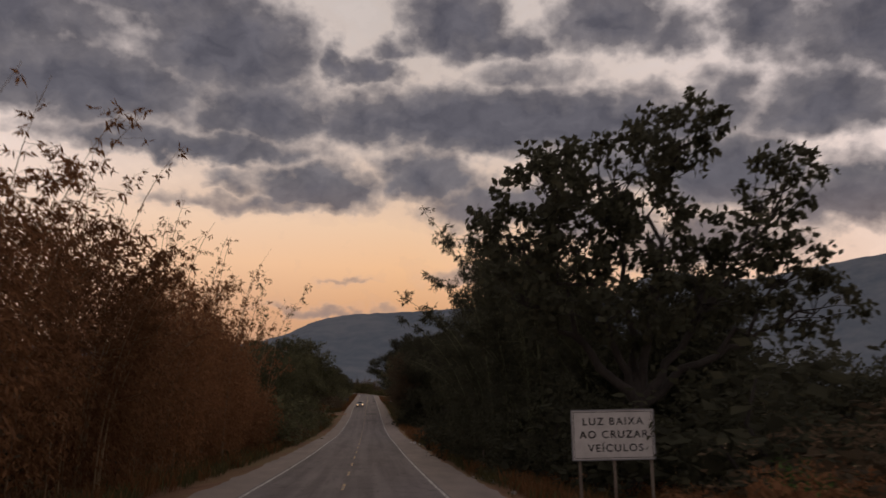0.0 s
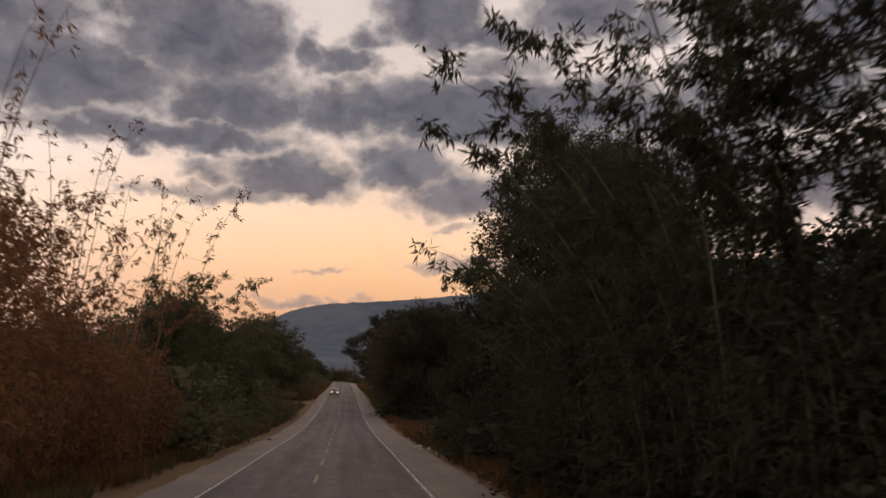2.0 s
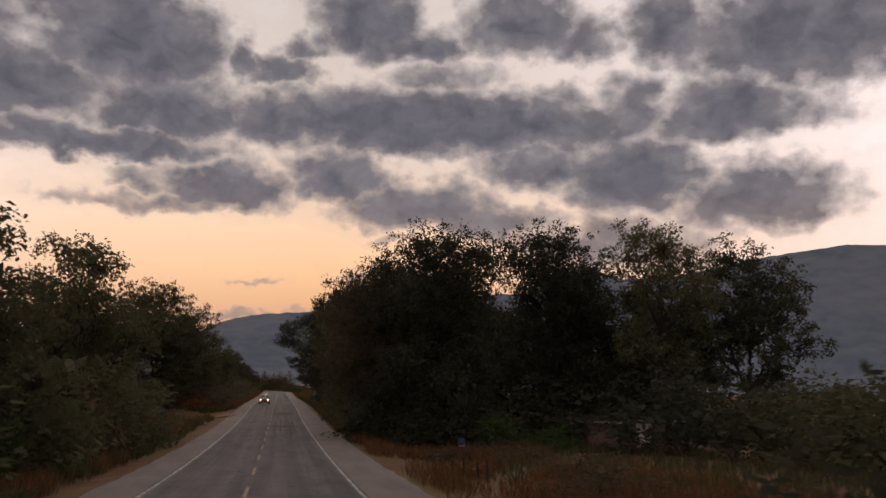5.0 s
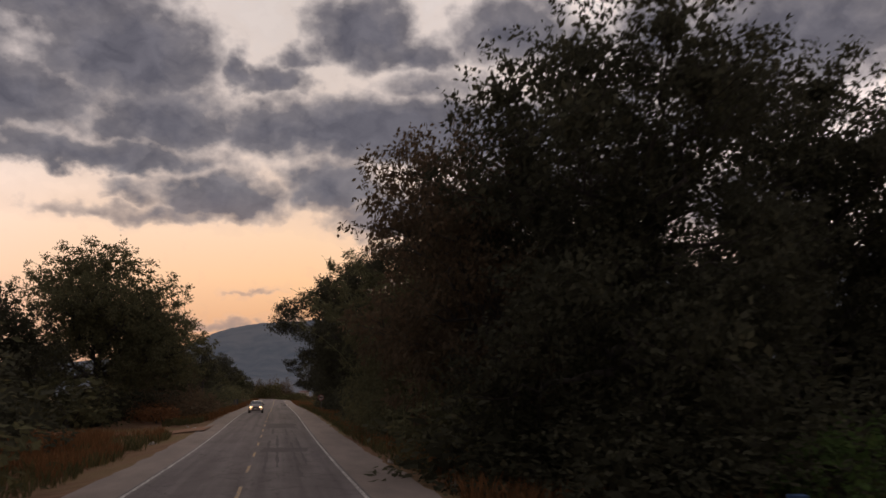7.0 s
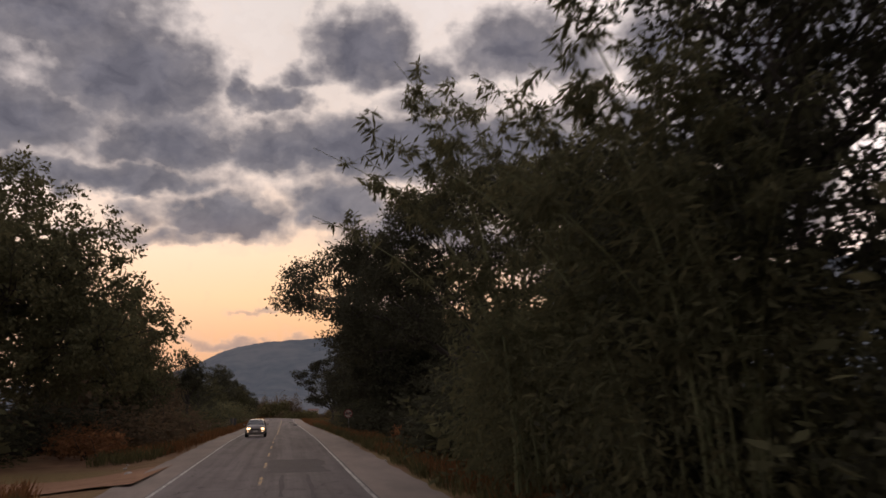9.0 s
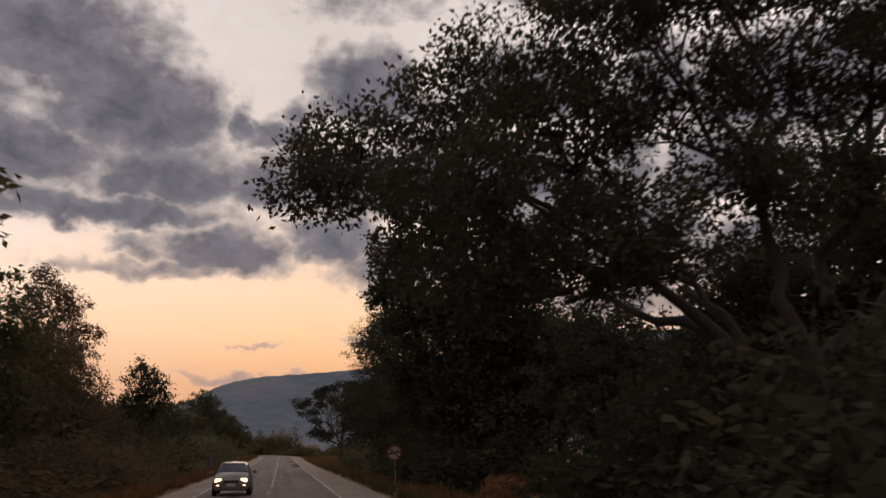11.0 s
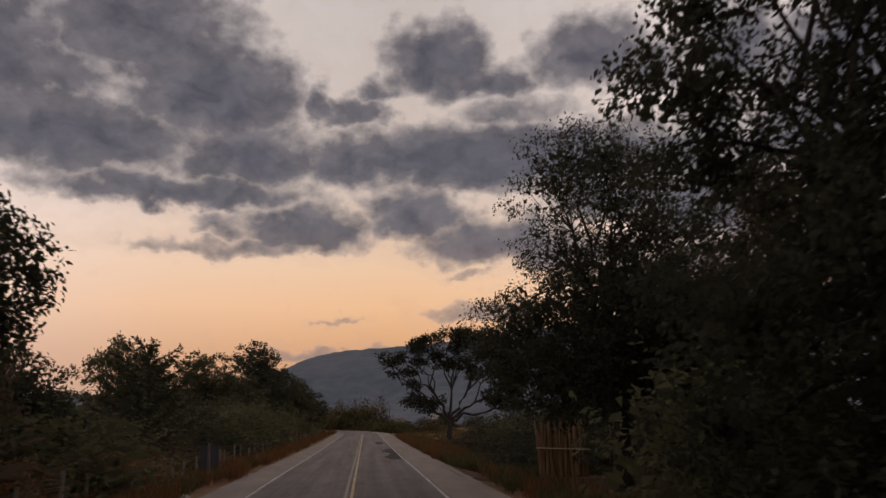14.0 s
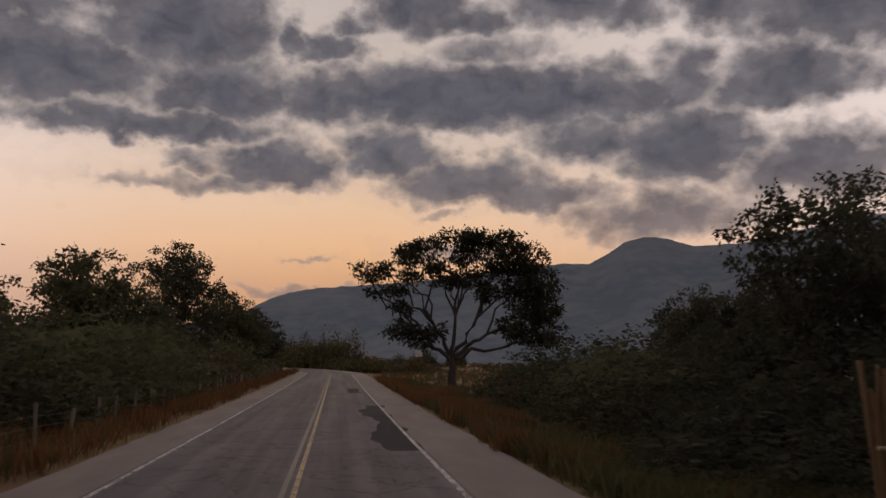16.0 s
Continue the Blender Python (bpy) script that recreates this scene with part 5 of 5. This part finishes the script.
def marker_sign():
    x, y = -6.15, 276.9
    root = thing("sign_from_behind", "dark back of a road sign on a pale post", "road sign", pose(*at(x, y)))
    part("post", boxed(-0.05, 0.05, 0, 0.09, -0.4, 1.75, bevel=0.01), WOOD, root)
    part("plate", boxed(0.08, 0.42, -0.03, 0, 0.7, 1.65, bevel=0.01), SIGN_GREY, root)
    part("plate", boxed(-0.36, -0.06, -0.03, 0, 0.7, 1.65, bevel=0.01), SIGN_GREY, root)


def post(name, label, x, y, h, r, mat, group, tilt=(0, 0)):
    root = thing(name, label, "post", pose(*at(x, y), tilt[0], tilt[1], 0), group)
    part("shaft", rod(0, 0, -0.35, 0, 0, h, r, 8, 0.85), mat, root)
    return root


def fence():
    rng = np.random.default_rng(200)
    root = thing("wire_fence", "wire fence on rough wooden posts along the verge", "fence", pose(0, 0, 0))
    ys = list(np.arange(236.7, 404, 3.1))
    tops = []
    for y in ys:
        x = -7.7 + rng.normal(0, 0.1) - (0.6 if y < 270 else 0)
        z, h = gz(x, y), rng.uniform(1.15, 1.5)
        part("post", rod(x, y, z - 0.3, x + rng.normal(0, 0.04), y + rng.normal(0, 0.04), z + h, rng.uniform(0.05, 0.08), 7, 0.9), WOOD, root)
        tops.append((x, y, z))
    for k in (0.4, 0.75, 1.05):
        t = Tubes()
        t.add(np.array([(x, y, z + k) for x, y, z in tops]), np.full(len(tops), 0.006), 3)
        part("wire", t.mesh("wire", WIRE), WIRE, root)


def cane_stack():
    """Cut canes standing on end in a bundle, held by one cross pole, against a rough frame."""
    rng = np.random.default_rng(210)
    x0, y0 = 10.1, 285.9
    g = gz(x0, y0)
    root = thing("cane_stack", "upright stack of cut bamboo canes held by a cross pole", "bamboo stack", pose(x0, y0, g))
    for i in range(60):
        row = i % 3
        x = -0.1 + (i // 3) * 0.127 + rng.normal(0, 0.05)
        h = rng.uniform(2.1, 3.15)
        part("cane", rod(x + rng.normal(0.05, 0.08), 0.1 + row * 0.1, -0.1, x + rng.normal(-0.03, 0.12), 0.12 + row * 0.12, h, rng.uniform(0.035, 0.07), 7, 0.8), CANE, root)
    part("cross_pole", rod(-0.3, -0.01, 1.62, 2.65, -0.03, 1.5, 0.035, 8), PALE_CANE, root, "pale horizontal pole")
    root = thing("cane_stack", "smaller bundle of upright cut canes beside the stack", "bamboo stack", pose(x0 + 3.75, y0 - 0.6, gz(x0 + 3.75, y0 - 0.6)))
    for i in range(26):
        x = (i // 2) * 0.15 + rng.normal(0, 0.05)
        part("cane", rod(x + rng.normal(0, 0.08), 0.1 + (i % 2) * 0.12, -0.1, x + rng.normal(0, 0.12), 0.14 + (i % 2) * 0.12, rng.uniform(2.2, 3.3), rng.uniform(0.035, 0.07), 7, 0.8), CANE, root)
    part("cross_pole", rod(-0.2, 0.0, 1.8, 2.1, 0.0, 1.7, 0.04, 8), PALE_CANE, root, "pale horizontal pole")


def shed():
    """Low shed at the back of the clearing: dull walls, one pale door panel, tin roof edges."""
    x0, y0 = 21.6, 142.6
    g = gz(x0, y0) - 0.1
    root = thing("shed", "low dull shed with a tin roof and pale panel", "shed", pose(x0, y0, g))
    part("wall", boxed(0, 3.4, 0, 0.15, 0.0, 1.9), BRICK, root, "dull brick wall")
    part("wall", boxed(4.55, 5.6, 0.05, 0.2, 0.0, 1.9), BRICK, root)
    part("wall", boxed(0, 0.15, 0.15, 3.0, 0.0, 1.9), BRICK, root)
    part("wall", boxed(0, 8.0, 3.0, 3.15, 0.0, 2.2), BRICK, root)
    part("door", boxed(3.42, 4.53, 0.02, 0.1, 0.25, 1.95, bevel=0.01), CONCRETE, root, "pale boarded door panel")
    part("wall", boxed(6.3, 8.0, -0.2, -0.05, 0.0, 1.1), TIN, root, "low corrugated tin screen")
    part("roof", boxed(-0.2, 3.5, -0.3, 3.3, 1.95, 2.02), TIN, root)
    part("roof", boxed(3.55, 8.2, -0.2, 3.3, 2.06, 2.12), TIN, root)
    part("roof_edge", boxed(-0.2, 2.9, -0.34, -0.3, 1.93, 2.06), STEEL, root, "pale metal roof edge")
    part("post", rod(6.1, -0.1, 0, 6.1, -0.1, 2.06, 0.07), WOOD, root)
    x, y = 11.3, 135.5
    r = thing("water_drum", "small blue plastic drum with a pale band", "drum", pose(*at(x, y)))
    part("stand", rod(0, 0, -0.2, 0, 0, 0.35, 0.12), WOOD, r)
    bm = rod(0, 0, 0.35, 0, 0, 1.0, 0.21, 20)
    part("barrel", bm, BLUE, r)
    part("band", rod(0, 0, 0.55, 0, 0, 0.63, 0.216, 20), SIGN_WHITE, r, "pale band")


def roadside_house():
    """Poorly lit porch behind the trees: a pale pillar under a dull roof."""
    x0, y0 = 25.5, 249.0
    g = gz(x0, y0) + 1.5
    root = thing("small_house", "small dim house with a porch pillar behind trees", "house", pose(x0, y0, g))
    part("plinth", boxed(-2.7, 5.2, -0.2, 2.6, -2.1, 0, bevel=0.03), BRICK, root)
    part("wall", boxed(-2.5, 5.0, 2.2, 2.4, 0, 2.8), CONCRETE, root)
    part("wall", boxed(-2.5, -2.3, 0.2, 2.2, 0, 2.8), CONCRETE, root)
    part("roof", boxed(-2.9, 5.3, -0.4, 2.8, 2.8, 2.95), TIN, root)
    part("pillar", boxed(0.0, 0.38, 0, 0.38, 0, 2.8, bevel=0.02), CONCRETE, root, "pale plastered pillar")
    part("door", boxed(1.6, 2.5, 2.12, 2.18, 0, 2.05, bevel=0.01), WOOD, root)


def far_house():
    x0, y0 = 18.0, 700.0
    g = gz(x0, y0)
    root = thing("far_house", "tiny white farmhouse far across the field", "house", pose(x0, y0, g))
    part("wall", boxed(-3, 3, 0, 5, -0.5, 2.8), SIGN_WHITE, root)
    bm = bmesh.new()
    v = [bm.verts.new(c) for c in ((-3.4, -0.4, 2.8), (3.4, -0.4, 2.8), (3.4, 5.4, 2.8), (-3.4, 5.4, 2.8), (-3.4, 2.5, 4.0), (3.4, 2.5, 4.0))]
    for f in ((0, 1, 5, 4), (2, 3, 4, 5), (0, 4, 3), (1, 2, 5), (3, 2, 1, 0)):
        bm.faces.new([v[i] for i in f])
    part("roof", bm, BRICK, root)
    part("window", boxed(-1.6, -0.6, -0.06, -0.01, 0.9, 1.9), SIGN_BLACK, root)
    part("door", boxed(0.6, 1.5, -0.06, -0.01, 0, 2.0), WOOD, root)


def white_board():
    """Small pale board on two poles at the edge of the field."""
    root = thing("white_board", "small white board on two thin poles in the field", "board", pose(*at(15.3, 427)))
    for px in (-0.45, 0.45):
        part("pole", rod(px, 0.05, -0.4, px, 0.05, 4.0, 0.05, 8), WOOD, root)
    part("panel", boxed(-0.65, 0.65, -0.03, 0.03, 2.9, 4.05, bevel=0.01), SIGN_WHITE, root)


def litter():
    """Crumpled white bags on the verge."""
    rng = np.random.default_rng(230)
    for x, y, s in ((4.95, 85.2, 0.13), (5.3, 86.4, 0.16), (5.7, 84.6, 0.1), (5.15, 83.6, 0.12), (6.0, 87.2, 0.11), (7.3, 243.5, 0.16), (6.1, 240.0, 0.1)):
        bm = bmesh.new()
        bmesh.ops.create_icosphere(bm, subdivisions=3, radius=s)
        off = Vector((rng.uniform(0, 40), 0, 0))
        for v in bm.verts:
            v.co *= 1 + 0.55 * noise.noise(v.co * (2.2 / s) * 0.6 + off) + 0.2 * noise.noise(v.co * (5.0 / s) * 0.6 + off)
            v.co.z *= 0.65
        me = bpy.data.meshes.new("litter_bag")
        bm.to_mesh(me)
        bm.free()
        me.materials.append(SIGN_WHITE)
        ob = new("litter_bag", me)
        ob.matrix_basis = pose(x, y, gz(x, y) + s * 0.4, 0, 0, rng.uniform(0, 360))
        tagged(ob, "crumpled white plastic bag lying on the verge", "litter", "verge litter")


def stones():
    rng = np.random.default_rng(220)
    base = None
    for i in range(34):
        side = 1 if i % 3 else -1
        y = rng.uniform(10, 300)
        x = side * (half(y) + rng.uniform(2.0, 3.6))
        bm = bmesh.new()
        bmesh.ops.create_icosphere(bm, subdivisions=2, radius=1)
        off = rng.uniform(0, 50)
        for v in bm.verts:
            v.co *= 1 + 0.35 * noise.noise(v.co * 1.3 + Vector((off, 0, 0)))
        s = rng.uniform(0.06, 0.17)
        for v in bm.verts:
            v.co = Vector((v.co.x * s * 1.3, v.co.y * s, v.co.z * s * 0.75))
        me = bpy.data.meshes.new("stone")
        bm.to_mesh(me)
        bm.free()
        me.materials.append(STONE)
        ob = new("stone", me)
        ob.matrix_basis = pose(x, y, gz(x, y) + s * 0.35, 0, 0, rng.uniform(0, 360))
        tagged(ob, "pale rough stone lying on the verge", "stone", "verge stones")


# ---------------------------------------------------------------- oncoming car
def oncoming_car():
    PAINT = plain_mat("grey_car_paint", (0.22, 0.2, 0.19), 0.3, 0.5)
    GLASS, gt, gb = surface("car_glass", 0.05, 0.0, 0.6)
    gb.inputs["Base Color"].default_value = (0.02, 0.022, 0.025, 1)
    RUBBER = plain_mat("tyre_rubber", (0.02, 0.02, 0.02), 0.9)
    LIT = plain_mat("lit_headlamp", (0.9, 0.8, 0.6), 0.3, 0.0, 3.0, (1.0, 0.6, 0.3))
    CHROME = plain_mat("chrome", (0.6, 0.6, 0.6), 0.15, 1.0)
    root = thing("oncoming_car", "small grey hatchback with lit headlights on the road", "car", pose(-1.62, 230.5, lift(230.5) + 0.012))
    # sections along the length (front at -y): y, half width low, half width high, z low, z belt, z roof, half roof width
    sec = [(-2.0, 0.66, 0.6, 0.32, 0.62, 0.66, 0.5), (-1.85, 0.78, 0.76, 0.24, 0.78, 0.84, 0.62), (-1.1, 0.83, 0.8, 0.2, 0.88, 0.98, 0.66), (-0.85, 0.84, 0.8, 0.2, 0.9, 1.03, 0.66),
           (-0.15, 0.84, 0.8, 0.2, 0.93, 1.42, 0.56), (0.5, 0.84, 0.8, 0.2, 0.94, 1.47, 0.56), (1.3, 0.84, 0.8, 0.2, 0.96, 1.43, 0.55), (1.8, 0.82, 0.78, 0.24, 0.97, 1.1, 0.56), (1.95, 0.72, 0.7, 0.34, 0.85, 0.9, 0.5)]
    bm = bmesh.new()
    rings = []
    for y, wl, wh, zl, zb, zr, wr in sec:
        half_pts = [(0, zl), (wl * 0.85, zl), (wl, zl + 0.12), (wl + 0.01, (zl + zb) / 2), (wh, zb), (wr + 0.04, zr - 0.05), (wr - 0.06, zr), (0, zr + 0.02)]
        ring = half_pts + [(-x, z) for x, z in half_pts[-2:0:-1]]
        rings.append([bm.verts.new((x, y, z)) for x, z in ring])
    n = len(rings[0])
    for a, b in zip(rings, rings[1:]):
        for i in range(n):
            bm.faces.new((a[i], a[(i + 1) % n], b[(i + 1) % n], b[i]))
    bm.faces.new(rings[0])
    bm.faces.new(rings[-1][::-1])
    bmesh.ops.recalc_face_normals(bm, faces=bm.faces)
    body = part("body", bm, PAINT, root)
    for p in body.data.polygons:
        p.use_smooth = True
    # windscreen, tilted over the cowl
    bm = bmesh.new()
    q = [bm.verts.new(c) for c in ((-0.66, -0.9, 1.05), (0.66, -0.9, 1.05), (0.5, -0.2, 1.43), (-0.5, -0.2, 1.43))]
    r = [bm.verts.new(v.co + Vector((0, 0.02, -0.03))) for v in q]
    bm.faces.new(q), bm.faces.new(r[::-1])
    for i in range(4):
        bm.faces.new((q[i], r[i], r[(i + 1) % 4], q[(i + 1) % 4]))
    part("windscreen", bm, GLASS, root, "dark tilted windscreen")
    for sx in (-1, 1):
        part("headlight", boxed(sx * 0.56 - 0.15, sx * 0.56 + 0.15, -1.99, -1.9, 0.58, 0.76, bevel=0.03), LIT, root, "lit warm headlight")
        part("fog_light", boxed(sx * 0.58 - 0.07, sx * 0.58 + 0.07, -2.03, -1.96, 0.36, 0.48, bevel=0.02), LIT, root, "lit warm fog light")
        part("mirror", boxed(sx * 0.98 - 0.1, sx * 0.98 + 0.1, -0.75, -0.62, 0.95, 1.1, bevel=0.03), PAINT, root)
        bm = bmesh.new()
        q = [bm.verts.new(c) for c in ((sx * 0.8, -0.75, 0.97), (sx * 0.8, 1.4, 1.0), (sx * 0.63, 1.1, 1.36), (sx * 0.63, -0.15, 1.36))]
        r = [bm.verts.new(v.co + Vector((sx * 0.012, 0, 0.006))) for v in q]
        bm.faces.new(q), bm.faces.new(r[::-1])
        for i in range(4):
            bm.faces.new((q[i], r[i], r[(i + 1) % 4], q[(i + 1) % 4]))
        part("side_window", bm, GLASS, root)
        for wy in (-1.25, 1.25):
            w = part("wheel", rod(sx * 0.66, wy, 0.29, sx * 0.86, wy, 0.29, 0.29, 24), RUBBER, root)
            part("rim", rod(sx * 0.855, wy, 0.29, sx * 0.868, wy, 0.29, 0.17, 16), CHROME, w)
    part("grille", boxed(-0.34, 0.34, -2.02, -1.97, 0.56, 0.68, bevel=0.02), SIGN_BLACK, root)
    part("bumper", boxed(-0.74, 0.74, -2.05, -1.86, 0.26, 0.5, bevel=0.06), PAINT, root)
    part("number_plate", boxed(-0.2, 0.2, -2.07, -2.052, 0.42, 0.54), SIGN_WHITE, root, "pale plain number plate")


text_sign()
round_sign()
marker_sign()
fence()
cane_stack()
shed()
roadside_house()
far_house()
white_board()
litter()
stones()
oncoming_car()
post("marker_post", "leaning pale post beside the road", 7.6, 41.5, 0.95, 0.06, CONCRETE, "verge posts", (4, -6))
post("fence_post", "old grey wooden post in the undergrowth", 6.9, 47.0, 1.3, 0.05, WOOD, "verge posts", (-2, 2))
for i, (x, y, h) in enumerate([(7.4, 118.0, 0.9), (7.9, 118.4, 1.0), (8.4, 118.2, 0.8), (8.9, 118.8, 0.9)]):
    post("burnt_stump", "thin dark upright stump in the dry grass", x, y, h, 0.05, BARK, "dark stumps", (3 * (i % 2), -4))
